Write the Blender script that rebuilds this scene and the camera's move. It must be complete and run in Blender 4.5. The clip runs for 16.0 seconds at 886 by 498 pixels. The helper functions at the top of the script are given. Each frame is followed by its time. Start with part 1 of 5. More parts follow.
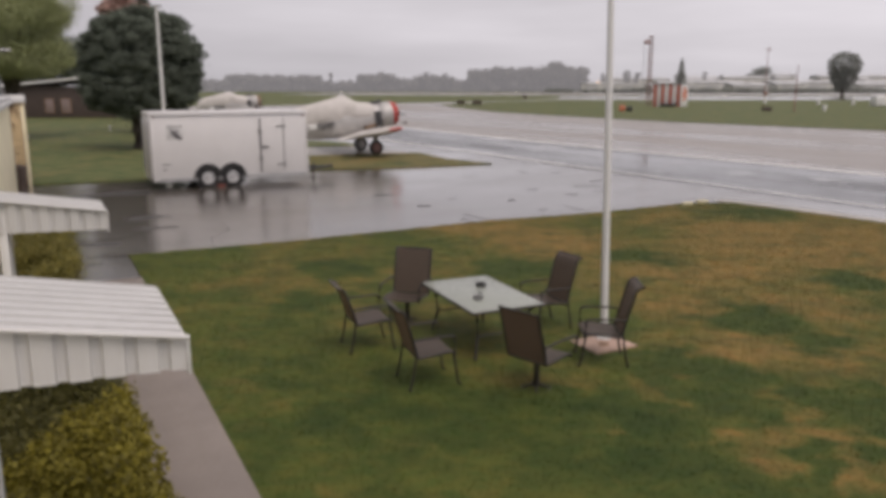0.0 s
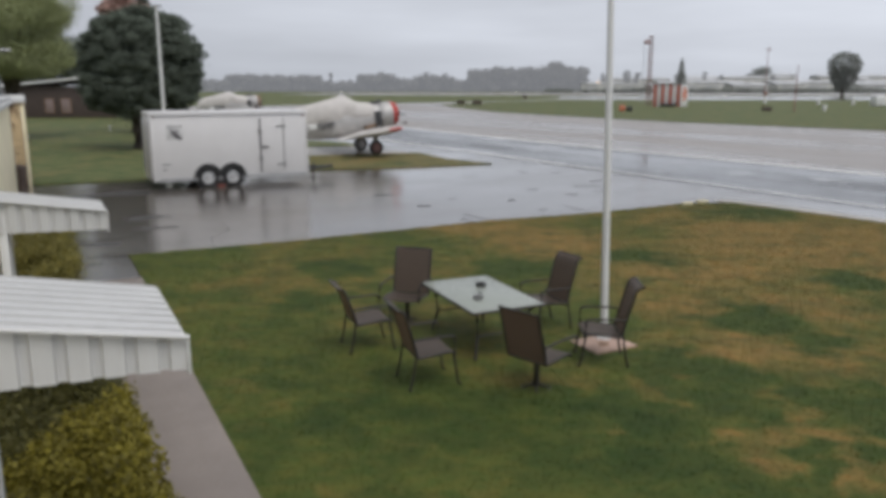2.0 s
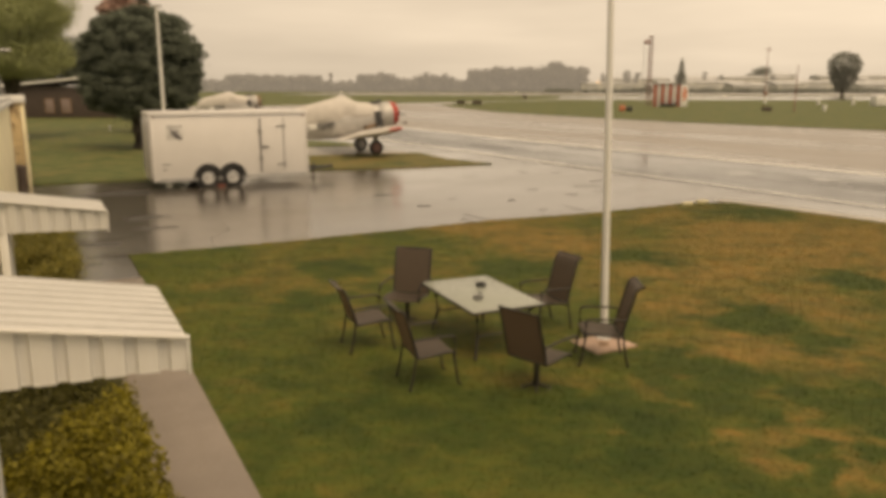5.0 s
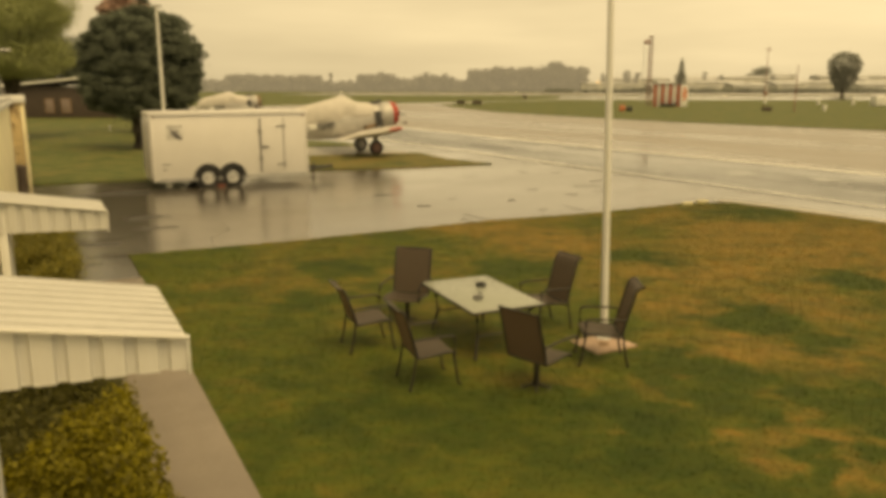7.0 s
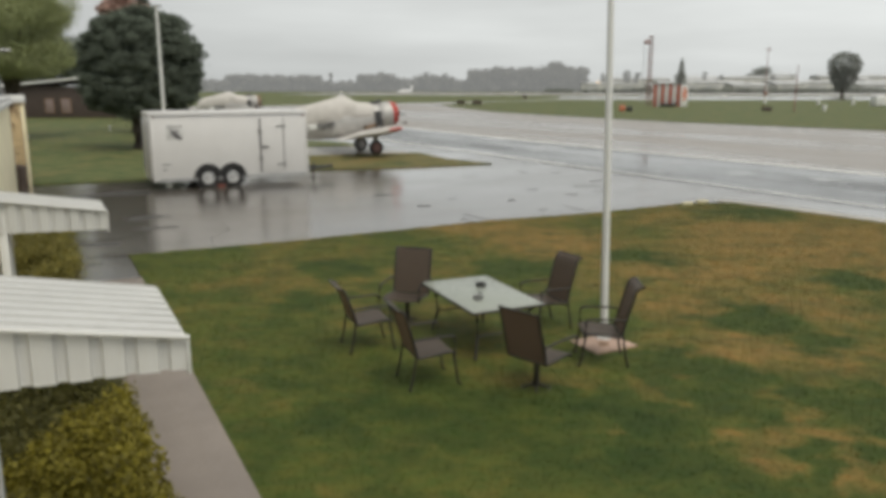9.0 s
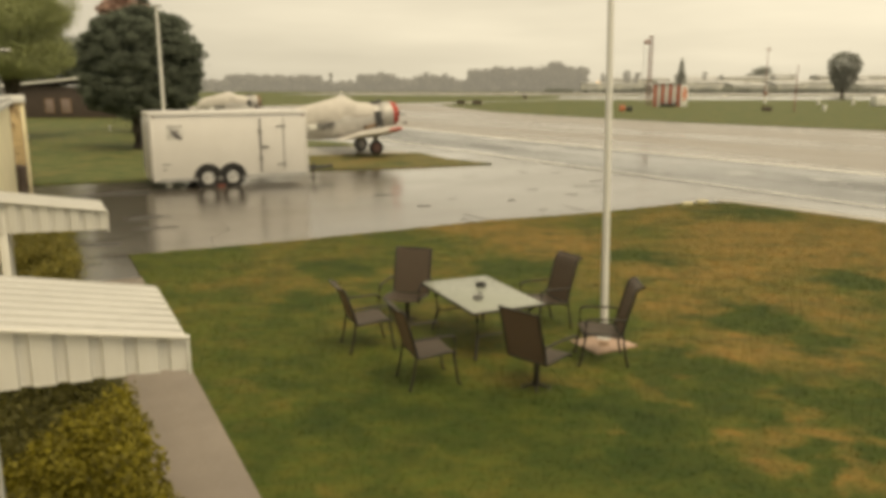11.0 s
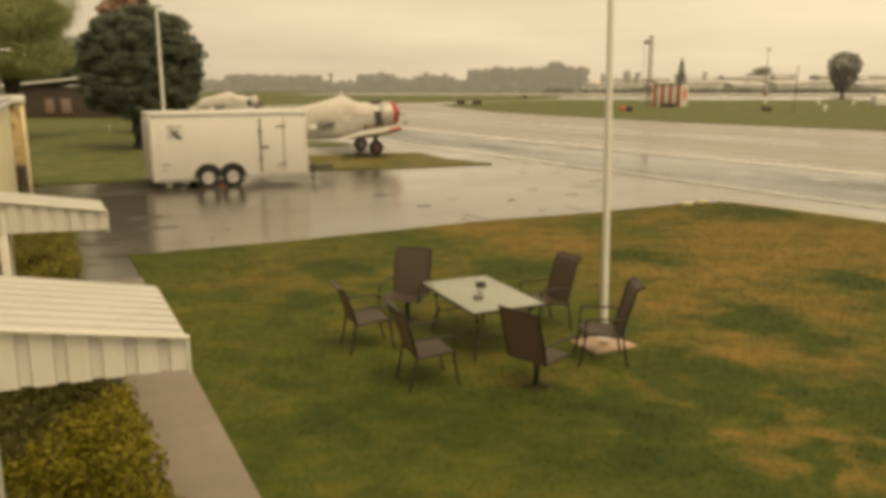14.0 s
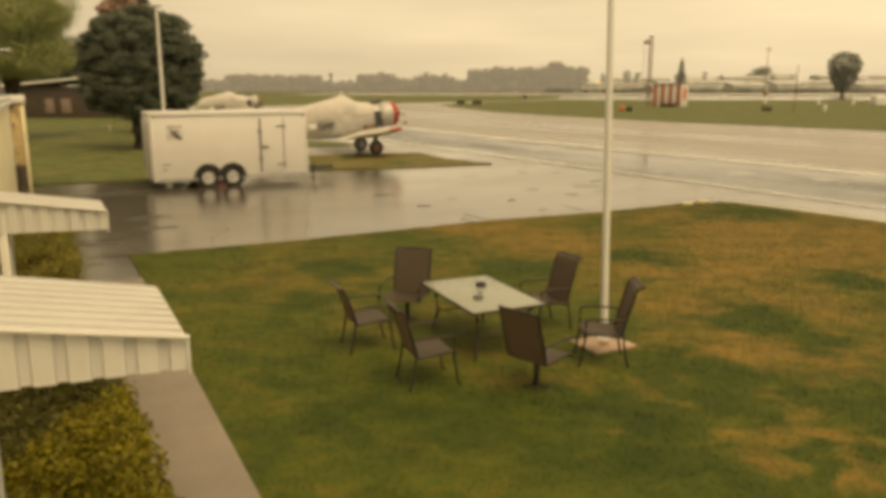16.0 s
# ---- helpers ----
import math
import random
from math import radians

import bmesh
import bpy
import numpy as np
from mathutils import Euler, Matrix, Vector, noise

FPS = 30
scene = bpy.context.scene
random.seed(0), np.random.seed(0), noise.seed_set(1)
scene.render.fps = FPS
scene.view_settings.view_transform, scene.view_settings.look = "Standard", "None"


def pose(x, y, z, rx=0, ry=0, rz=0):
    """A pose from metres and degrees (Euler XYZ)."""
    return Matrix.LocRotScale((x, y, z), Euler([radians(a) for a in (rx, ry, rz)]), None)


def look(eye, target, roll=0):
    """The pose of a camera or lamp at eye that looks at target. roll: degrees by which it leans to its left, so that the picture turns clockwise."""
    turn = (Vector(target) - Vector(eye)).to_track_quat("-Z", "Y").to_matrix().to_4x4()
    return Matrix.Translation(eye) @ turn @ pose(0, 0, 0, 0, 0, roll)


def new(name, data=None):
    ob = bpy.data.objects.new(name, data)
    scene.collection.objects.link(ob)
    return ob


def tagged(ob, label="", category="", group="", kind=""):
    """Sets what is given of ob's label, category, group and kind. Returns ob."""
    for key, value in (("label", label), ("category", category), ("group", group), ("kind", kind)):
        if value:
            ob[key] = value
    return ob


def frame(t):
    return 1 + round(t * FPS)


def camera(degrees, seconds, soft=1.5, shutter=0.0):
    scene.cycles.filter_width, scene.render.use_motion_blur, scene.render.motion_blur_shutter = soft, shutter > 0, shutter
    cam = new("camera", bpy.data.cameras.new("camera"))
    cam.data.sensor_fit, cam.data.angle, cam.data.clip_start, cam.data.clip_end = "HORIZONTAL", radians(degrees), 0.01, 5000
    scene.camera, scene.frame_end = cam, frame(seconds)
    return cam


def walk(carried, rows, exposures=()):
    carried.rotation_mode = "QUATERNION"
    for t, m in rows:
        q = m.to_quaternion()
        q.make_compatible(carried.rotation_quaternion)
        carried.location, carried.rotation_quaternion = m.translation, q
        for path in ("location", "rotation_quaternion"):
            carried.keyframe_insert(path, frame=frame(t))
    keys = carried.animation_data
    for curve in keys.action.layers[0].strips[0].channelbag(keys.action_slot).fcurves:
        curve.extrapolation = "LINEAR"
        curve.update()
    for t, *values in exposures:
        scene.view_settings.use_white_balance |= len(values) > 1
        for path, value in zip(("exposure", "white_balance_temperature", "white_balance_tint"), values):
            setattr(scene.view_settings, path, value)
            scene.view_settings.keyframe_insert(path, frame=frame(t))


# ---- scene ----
cam = camera(60.3, 16.0, soft=4.6)
HEIGHT, TILT = 3.5, 12.0
EYE = pose(0, 0, HEIGHT, 90 - TILT, 0, 0)
# seconds, stops, kelvin, tint: the picture drifts between cool grey and warm amber
LOOKS = [
    (0.0, 0.11, 6400, 20.0), (0.5, 0.25, 6130, 8.9), (1.0, 0.09, 6070, 10.5), (1.5, 0.22, 6250, 8.0), (2.0, 0.13, 5880, 12.0),
    (2.5, 0.27, 6160, 6.5), (3.0, 0.27, 6280, 14.0), (3.5, 0.3, 6200, 13.8), (3.8, 0.15, 7600, 10.0), (4.0, 0.17, 10430, 15.0),
    (4.2, 0.20, 11290, 15.0), (6.3, 0.3, 7290, 7.2), (6.5, 0.33, 15610, 1.8), (7.0, 0.27, 17910, 4.0), (7.2, 0.27, 17910, 4.0),
    (7.5, 0.27, 7900, 5.3), (7.8, 0.21, 15240, 8.5), (8.0, 0.21, 15240, 8.5), (8.2, 0.21, 15240, 8.5), (8.5, 0.27, 7730, 4.5),
    (9.0, 0.25, 6390, 6.1), (9.2, 0.25, 5880, 3.9), (11.3, 0.4, 9430, 4.6), (11.5, 0.4, 7120, 6.4), (12.0, 0.45, 8220, 4.8),
    (12.5, 0.27, 7590, 8.9), (12.8, 0.25, 8620, 15.5), (13.0, 0.25, 8620, 15.5), (13.5, 0.3, 9120, 13.0), (14.0, 0.27, 11750, 7.9),
    (14.5, 0.38, 7530, 7.2), (15.0, 0.62, 6490, 3.7), (15.5, 0.27, 6470, 7.6), (15.8, 0.27, 13690, 8.0), (16.0, 0.29, 14050, 7.5),
]
walk(cam, [(0, EYE), (16, EYE)], LOOKS)

# ---- world and sun: an overcast, wet day, brighter cloud behind the camera ----
SUN_EL, SUN_AZ = 58, 140
world = bpy.data.worlds.new("overcast_sky")
scene.world = world
world.use_nodes = True
wn, wl = world.node_tree.nodes, world.node_tree.links
wn.clear()
w_out, w_bg = wn.new("ShaderNodeOutputWorld"), wn.new("ShaderNodeBackground")
w_sky = wn.new("ShaderNodeTexSky")
w_sky.sky_type, w_sky.sun_disc = "NISHITA", False
w_sky.sun_elevation, w_sky.sun_rotation = radians(SUN_EL), radians(SUN_AZ)
w_sky.air_density, w_sky.dust_density, w_sky.ozone_density = 1.0, 6.0, 1.0
w_hsv = wn.new("ShaderNodeHueSaturation")
w_hsv.inputs["Saturation"].default_value, w_hsv.inputs["Value"].default_value = 0.10, 0.022
wl.new(w_sky.outputs[0], w_hsv.inputs["Color"])
w_tc, w_map, w_noise, w_ramp = (wn.new("ShaderNodeTexCoord"), wn.new("ShaderNodeMapping"),
                                wn.new("ShaderNodeTexNoise"), wn.new("ShaderNodeValToRGB"))
w_map.inputs["Scale"].default_value = (1.0, 1.0, 7.0)
w_noise.inputs["Scale"].default_value, w_noise.inputs["Detail"].default_value = 1.6, 5
w_ramp.color_ramp.elements[0].position, w_ramp.color_ramp.elements[0].color = 0.3, (0.417, 0.415, 0.408, 1)
w_ramp.color_ramp.elements[1].position, w_ramp.color_ramp.elements[1].color = 0.75, (0.668, 0.665, 0.655, 1)
wl.new(w_tc.outputs["Generated"], w_map.inputs["Vector"])
wl.new(w_map.outputs[0], w_noise.inputs["Vector"])
wl.new(w_noise.outputs["Fac"], w_ramp.inputs["Fac"])
w_mix = wn.new("ShaderNodeMixRGB")
w_mix.inputs["Fac"].default_value = 0.75
wl.new(w_hsv.outputs[0], w_mix.inputs[1])
wl.new(w_ramp.outputs[0], w_mix.inputs[2])
# thicker cloud away from the sun's side
w_sep, w_side, w_mul = wn.new("ShaderNodeSeparateXYZ"), wn.new("ShaderNodeMapRange"), wn.new("ShaderNodeMixRGB")
wl.new(w_tc.outputs["Generated"], w_sep.inputs[0])
wl.new(w_sep.outputs["X"], w_side.inputs["Value"])
w_side.inputs["From Min"].default_value, w_side.inputs["From Max"].default_value = -1.0, 1.0
w_side.inputs["To Min"].default_value, w_side.inputs["To Max"].default_value = 0.70, 1.24
w_mul.blend_type, w_mul.inputs["Fac"].default_value = "MULTIPLY", 1.0
wl.new(w_mix.outputs[0], w_mul.inputs[1])
wl.new(w_side.outputs[0], w_mul.inputs[2])
wl.new(w_mul.outputs[0], w_bg.inputs["Color"])
w_bg.inputs["Strength"].default_value = 1.29
wl.new(w_bg.outputs[0], w_out.inputs["Surface"])

sun = new("sun", bpy.data.lights.new("sun", "SUN"))
sun.data.energy, sun.data.angle, sun.data.color = 1.5, radians(40), (1.0, 0.90, 0.76)
sun.matrix_world = look((14, -16.8, 35), (0, 0, 0))


# ---- materials ----
def material(name, color, rough=0.6, metal=0.0, spec=0.5):
    m = bpy.data.materials.new(name)
    m.use_nodes = True
    p = m.node_tree.nodes["Principled BSDF"]
    p.inputs["Base Color"].default_value = (*color, 1)
    p.inputs["Roughness"].default_value, p.inputs["Metallic"].default_value = rough, metal
    p.inputs["Specular IOR Level"].default_value = spec
    return m


def shader(m):
    return m.node_tree.nodes["Principled BSDF"]


def noise_node(m, scale, detail=4, stretch=(1, 1, 1), rough=0.55, turn=None):
    n, l = m.node_tree.nodes, m.node_tree.links
    tc, mp, nz = n.new("ShaderNodeTexCoord"), n.new("ShaderNodeMapping"), n.new("ShaderNodeTexNoise")
    mp.inputs["Scale"].default_value = stretch
    if turn is not None:
        mp.vector_type = "TEXTURE"
        mp.inputs["Rotation"].default_value = (0, 0, radians(turn))
    nz.inputs["Scale"].default_value, nz.inputs["Detail"].default_value = scale, detail
    nz.inputs["Roughness"].default_value = rough
    l.new(tc.outputs["Object"], mp.inputs["Vector"])
    l.new(mp.outputs[0], nz.inputs["Vector"])
    return nz.outputs["Fac"]


def ramp(m, src, stops):
    r = m.node_tree.nodes.new("ShaderNodeValToRGB")
    els = r.color_ramp.elements
    while len(els) < len(stops):
        els.new(0.5)
    for e, (p, c) in zip(els, stops):
        e.position = p
        e.color = (*c, 1) if not isinstance(c, (int, float)) else (c, c, c, 1)
    m.node_tree.links.new(src, r.inputs["Fac"])
    return r.outputs["Color"]


def blend(m, kind, fac, a, b):
    x = m.node_tree.nodes.new("ShaderNodeMixRGB")
    x.blend_type = kind
    for k, v in ((0, fac), (1, a), (2, b)):
        if isinstance(v, (int, float)):
            x.inputs[k].default_value = v if k == 0 else (v, v, v, 1)
        elif isinstance(v, tuple):
            x.inputs[k].default_value = (*v, 1)
        else:
            m.node_tree.links.new(v, x.inputs[k])
    return x.outputs[0]


def bump(m, height, strength=0.3, dist=0.02):
    b = m.node_tree.nodes.new("ShaderNodeBump")
    b.inputs["Strength"].default_value, b.inputs["Distance"].default_value = strength, dist
    m.node_tree.links.new(height, b.inputs["Height"])
    m.node_tree.links.new(b.outputs[0], shader(m).inputs["Normal"])


def to(m, src, socket):
    m.node_tree.links.new(src, shader(m).inputs[socket])


def worn(name, color, rough=0.5, metal=0.0, vary=0.18, scale=3.0, grain=40.0, relief=0.08, spec=0.5, dirt=(0.3, 0.27, 0.22), streak=0.12):
    """A surface with stains at two scales and fine relief."""
    m = material(name, color, rough, metal, spec)
    big, fine = noise_node(m, scale, 5), noise_node(m, grain, 3)
    lo = tuple(c * (1 - vary) for c in color)
    hi = tuple(min(1, c * (1 + vary * 0.5)) for c in color)
    base = ramp(m, big, [(0.3, lo), (0.7, hi)])
    run = noise_node(m, 4.0, 4, (6, 6, 0.5))
    base = blend(m, "MIX", blend(m, "MULTIPLY", 1.0, ramp(m, run, [(0.55, 0.0), (0.8, 1.0)]), (streak, streak, streak)), base, dirt)
    to(m, base, "Base Color")
    to(m, ramp(m, fine, [(0.3, max(0.02, rough - 0.1)), (0.7, min(1, rough + 0.1))]), "Roughness")
    bump(m, fine, relief, 0.004)
    return m


def wet_paving(name, dark, light, patch=0.12, rough=(0.10, 0.42), stretch=(1, 1, 1), turn=None, film=0.0):
    """film: how much of it stands under a skin of rain water."""
    m = material(name, dark, 0.3)
    big = noise_node(m, patch, 6, stretch, 0.6, turn)
    mid = noise_node(m, 1.1, 5, (1, 1, 1), 0.65)
    fine = noise_node(m, 60, 3)
    base = ramp(m, mid, [(0.25, dark), (0.75, light)])
    base = blend(m, "MULTIPLY", 0.5, base, ramp(m, fine, [(0.3, 0.6), (0.7, 1.2)]))
    base = blend(m, "MULTIPLY", 1.0, base, ramp(m, big, [(0.35, 0.75), (0.7, 1.15)]))
    to(m, base, "Base Color")
    wet = blend(m, "MULTIPLY", 1.0, ramp(m, big, [(0.36, 0.0), (0.64, 1.0)]), ramp(m, mid, [(0.2, 0.55), (0.8, 1.0)]))
    to(m, blend(m, "MIX", wet, rough[0], rough[1]), "Roughness")
    shader(m).inputs["IOR"].default_value = 1.4
    if film:
        to(m, ramp(m, big, [(0.34, film), (0.66, film * 0.45)]), "Coat Weight")
        shader(m).inputs["Coat IOR"].default_value, shader(m).inputs["Coat Roughness"].default_value = 1.33, 0.19
    bump(m, fine, 0.10, 0.003)
    return m


def turf(name, green, dry, bias=0.0, lean=(0, 0), lush_at=(), parched_at=()):
    """Lawn with dry and lush patches; lean tips it towards dry along x and y. Patches: x, y, radius."""
    m = material(name, green, 0.8, spec=0.25)
    n, l = m.node_tree.nodes, m.node_tree.links
    big, mid = noise_node(m, 0.33, 5, (1, 1, 1), 0.6), noise_node(m, 1.5, 5, (1, 1.5, 1), 0.65)
    fine = noise_node(m, 22, 4)
    tc, sep = n.new("ShaderNodeTexCoord"), n.new("ShaderNodeSeparateXYZ")
    l.new(tc.outputs["Object"], sep.inputs[0])

    def math_node(op, a, b):
        q = n.new("ShaderNodeMath")
        q.operation = op
        for k, v in ((0, a), (1, b)):
            if isinstance(v, (int, float)):
                q.inputs[k].default_value = v
            else:
                l.new(v, q.inputs[k])
        return q.outputs[0]
    tip = math_node("ADD", math_node("MULTIPLY", sep.outputs["X"], lean[0]), math_node("MULTIPLY", sep.outputs["Y"], lean[1]))
    f = math_node("ADD", math_node("ADD", math_node("MULTIPLY", big, 1.7), math_node("MULTIPLY", mid, 0.95)), math_node("ADD", tip, bias))

    def spots(places):
        """Soft ragged spots round the places."""
        wob = n.new("ShaderNodeTexNoise")
        wob.inputs["Scale"].default_value, wob.inputs["Detail"].default_value = 1.3, 4
        l.new(tc.outputs["Object"], wob.inputs["Vector"])
        off, put = n.new("ShaderNodeVectorMath"), n.new("ShaderNodeVectorMath")
        off.operation = "MULTIPLY_ADD"
        off.inputs[1].default_value, off.inputs[2].default_value = (2.2, 2.2, 0), (-1.1, -1.1, 0)
        l.new(wob.outputs["Color"], off.inputs[0])
        l.new(tc.outputs["Object"], put.inputs[0])
        l.new(off.outputs[0], put.inputs[1])
        total = 0.0
        for x, y, r in places:
            mp, sph = n.new("ShaderNodeMapping"), n.new("ShaderNodeTexGradient")
            mp.vector_type, sph.gradient_type = "TEXTURE", "SPHERICAL"
            mp.inputs["Location"].default_value, mp.inputs["Scale"].default_value = (x, y, 0.04), (r * 2.1, r * 2.1, 50)
            l.new(put.outputs[0], mp.inputs["Vector"])
            l.new(mp.outputs[0], sph.inputs["Vector"])
            total = math_node("MAXIMUM", total, sph.outputs["Fac"])
        return total
    if parched_at:
        f = math_node("ADD", f, math_node("MULTIPLY", spots(parched_at), 0.55))
    if lush_at:
        deep = spots(lush_at)
        f = math_node("SUBTRACT", f, math_node("MULTIPLY", deep, 0.75))
    base = ramp(m, f, [(0.36, green), (0.64, tuple(0.55 * a + 0.45 * b for a, b in zip(green, dry))), (1.0, dry)])
    lush = ramp(m, noise_node(m, 0.75, 5, (1, 1.3, 1), 0.6), [(0.41, (0.40, 0.62, 0.55)), (0.49, (1, 1, 1))])
    base = blend(m, "MULTIPLY", 0.45 if lush_at else 0.8, base, lush)
    if lush_at:
        base = blend(m, "MULTIPLY", 1.0, base, ramp(m, math_node("ADD", deep, math_node("MULTIPLY", mid, 0.35)), [(0.20, (1, 1, 1)), (0.80, (0.60, 0.72, 0.66))]))
    base = blend(m, "MULTIPLY", 0.8, base, ramp(m, noise_node(m, 2.1, 4, (1, 1.2, 1)), [(0.34, (0.75, 0.80, 0.8)), (0.64, (1.15, 1.12, 1.06))]))
    base = blend(m, "MULTIPLY", 0.75, base, ramp(m, noise_node(m, 4.6, 5, (1, 1.5, 1), 0.65), [(0.36, (0.78, 0.96, 0.84)), (0.50, (1, 1, 1)), (0.64, (1.22, 1.07, 1.0))]))
    base = blend(m, "MULTIPLY", 0.22, base, ramp(m, fine, [(0.3, 0.55), (0.7, 1.3)]))
    to(m, base, "Base Color")
    bump(m, fine, 0.10, 0.01)
    return m


def leafage(name, lo, hi, rough=0.55, mottle=0.6, thinness=0.4, spec=0.3, patch=0.9):
    m = material(name, lo, rough, spec=spec)
    g = m.node_tree.nodes.new("ShaderNodeNewGeometry")
    base = ramp(m, g.outputs["Random Per Island"], [(0.0, lo), (0.6, hi), (1.0, tuple(c * 1.25 for c in hi))])
    big = noise_node(m, patch, 3)
    col = blend(m, "MULTIPLY", mottle, base, ramp(m, big, [(0.3, 0.6), (0.7, 1.3)]))
    to(m, col, "Base Color")
    n, l = m.node_tree.nodes, m.node_tree.links
    thin, mix = n.new("ShaderNodeBsdfTranslucent"), n.new("ShaderNodeMixShader")
    l.new(col, thin.inputs["Color"])
    mix.inputs["Fac"].default_value = thinness
    l.new(shader(m).outputs[0], mix.inputs[1])
    l.new(thin.outputs[0], mix.inputs[2])
    l.new(mix.outputs[0], n["Material Output"].inputs["Surface"])
    return m


def glow(name, color, strength):
    m = material(name, color, 0.4)
    shader(m).inputs["Emission Color"].default_value = (*color, 1)
    shader(m).inputs["Emission Strength"].default_value = strength
    return m


GREEN, DRY = (0.073, 0.088, 0.0155), (0.198, 0.132, 0.038)
LUSH = ((-1.75, 8.8, 0.24), (-1.0, 7.1, 0.32), (-1.2, 7.8, 0.32), (-0.4, 7.9, 0.41), (0.5, 7.8, 0.35), (1.3, 7.8, 0.41), (0.3, 7.2, 0.29), (4.8, 11.1, 0.51), (5.4, 9.9, 0.29), (3.0, 9.0, 0.47), (4.6, 8.0, 0.44),
        (2.2, 7.4, 0.33), (3.3, 8.0, 0.3), (1.1, 6.8, 0.28), (2.1, 6.7, 0.3), (2.8, 6.3, 0.23), (3.5, 6.6, 0.20), (4.3, 6.5, 0.22), (3.1, 5.9, 0.2), (4.9, 7.3, 0.2), (1.4, 14.6, 0.54), (-2.0, 14.6, 0.49), (-2.2, 12.3, 0.41), (8.5, 21.5, 0.95), (7.6, 13.5, 0.45), (3.9, 15.6, 0.46))
PARCHED = ((-3.0, 13.7, 0.95), (2.3, 16.9, 1.0), (4.1, 14.6, 0.86), (7.8, 17.0, 1.38), (9.0, 16.4, 1.09), (3.8, 11.9, 0.53), (4.0, 10.0, 0.41), (6.0, 11.8, 0.57), (5.7, 9.8, 0.33), (3.7, 7.1, 0.24),
           (2.9, 7.1, 0.16), (3.7, 6.3, 0.2), (1.7, 7.2, 0.21), (2.5, 8.4, 0.22), (1.1, 18.7, 0.83), (5.3, 14.3, 0.74))
M_LAWN = turf("lawn_turf", GREEN, DRY, -1.09, (0.022, 0.018), LUSH, PARCHED)
M_FIELD = turf("field_turf", (0.112, 0.128, 0.050), (0.19, 0.16, 0.068), -0.90)
M_STRIP = turf("dry_strip_turf", (0.105, 0.112, 0.036), (0.20, 0.145, 0.06), -0.62)
M_BLADE = M_LAWN
M_APRON = wet_paving("wet_asphalt", (0.072, 0.063, 0.054), (0.155, 0.136, 0.118), 0.12, (0.10, 0.28), (2.0, 0.9, 1), 27, 1.0)
M_LANE = wet_paving("wet_dark_asphalt", (0.036, 0.037, 0.039), (0.096, 0.096, 0.096), 0.2, (0.06, 0.42), (4.0, 0.8, 1), -58, 0.2)
M_TAXI = wet_paving("wet_concrete", (0.235, 0.21, 0.188), (0.345, 0.31, 0.28), 0.08, (0.14, 0.55), (4.0, 0.8, 1), -58)
M_TAR = wet_paving("wet_tar", (0.042, 0.040, 0.038), (0.075, 0.070, 0.066), 0.6, (0.32, 0.6))
# pale base colour adds to the sky's reflection in the puddles
M_WATER = material("sky_paled_rain_water", (0.15, 0.143, 0.132), 0.07)
bump(M_WATER, noise_node(M_WATER, 9.0, 3), 0.05, 0.01)
M_PATH = worn("path_concrete", (0.235, 0.198, 0.172), 0.5, vary=0.16, scale=1.2, grain=50, relief=0.15)
M_KERB = worn("pale_edging_concrete", (0.42, 0.39, 0.35), 0.4, vary=0.3, scale=1.5)
M_LINE = worn("line_paint", (0.90, 0.89, 0.86), 0.5, vary=0.10, scale=2.0)
M_WHITE = worn("white_painted_steel", (0.72, 0.72, 0.71), 0.4, vary=0.06, scale=2, streak=0.1)
M_AWN = worn("white_enamel_sheet", (0.59, 0.59, 0.58), 0.38, vary=0.06, scale=3, streak=0.12)
M_TRAILER = worn("white_trailer_skin", (0.665, 0.655, 0.65), 0.33, vary=0.05, scale=1.2, grain=25, streak=0.10)
M_TRIM = worn("aluminium_trim", (0.62, 0.62, 0.63), 0.35, 0.7, vary=0.1)
M_SKIRT = worn("dull_skirt_metal", (0.45, 0.45, 0.455), 0.45, 0.4, vary=0.25)
M_HINGE = worn("dull_steel", (0.28, 0.28, 0.28), 0.45, 0.6)
M_DARK = worn("dark_steel", (0.035, 0.035, 0.036), 0.5, vary=0.25)
M_RUBBER = worn("tyre_rubber", (0.022, 0.022, 0.023), 0.75, vary=0.3)
M_RIM = worn("pale_wheel_rim", (0.62, 0.62, 0.62), 0.35, 0.3)
M_FRAME = worn("bronze_tube", (0.045, 0.04, 0.036), 0.42, 0.3, vary=0.2)
M_SLING = worn("brown_sling_mesh", (0.132, 0.106, 0.087), 0.42, vary=0.15, scale=8, grain=180, relief=0.4)
M_SLING_THIN, M_SLING_MIX = M_SLING.node_tree.nodes.new("ShaderNodeBsdfTranslucent"), M_SLING.node_tree.nodes.new("ShaderNodeMixShader")
M_SLING_THIN.inputs["Color"].default_value = (0.43, 0.335, 0.27, 1)   # light comes through the open weave
M_SLING_MIX.inputs["Fac"].default_value = 0.45
for src, sock in ((shader(M_SLING).outputs[0], M_SLING_MIX.inputs[1]), (M_SLING_THIN.outputs[0], M_SLING_MIX.inputs[2]), (M_SLING_MIX.outputs[0], M_SLING.node_tree.nodes["Material Output"].inputs["Surface"])):
    M_SLING.node_tree.links.new(src, sock)
M_GLASS_TOP = worn("frosted_table_glass", (0.31, 0.332, 0.295), 0.32, vary=0.05, scale=5, streak=0.0)
M_PAD = worn("pink_concrete", (0.42, 0.29, 0.225), 0.6, vary=0.2, scale=5)
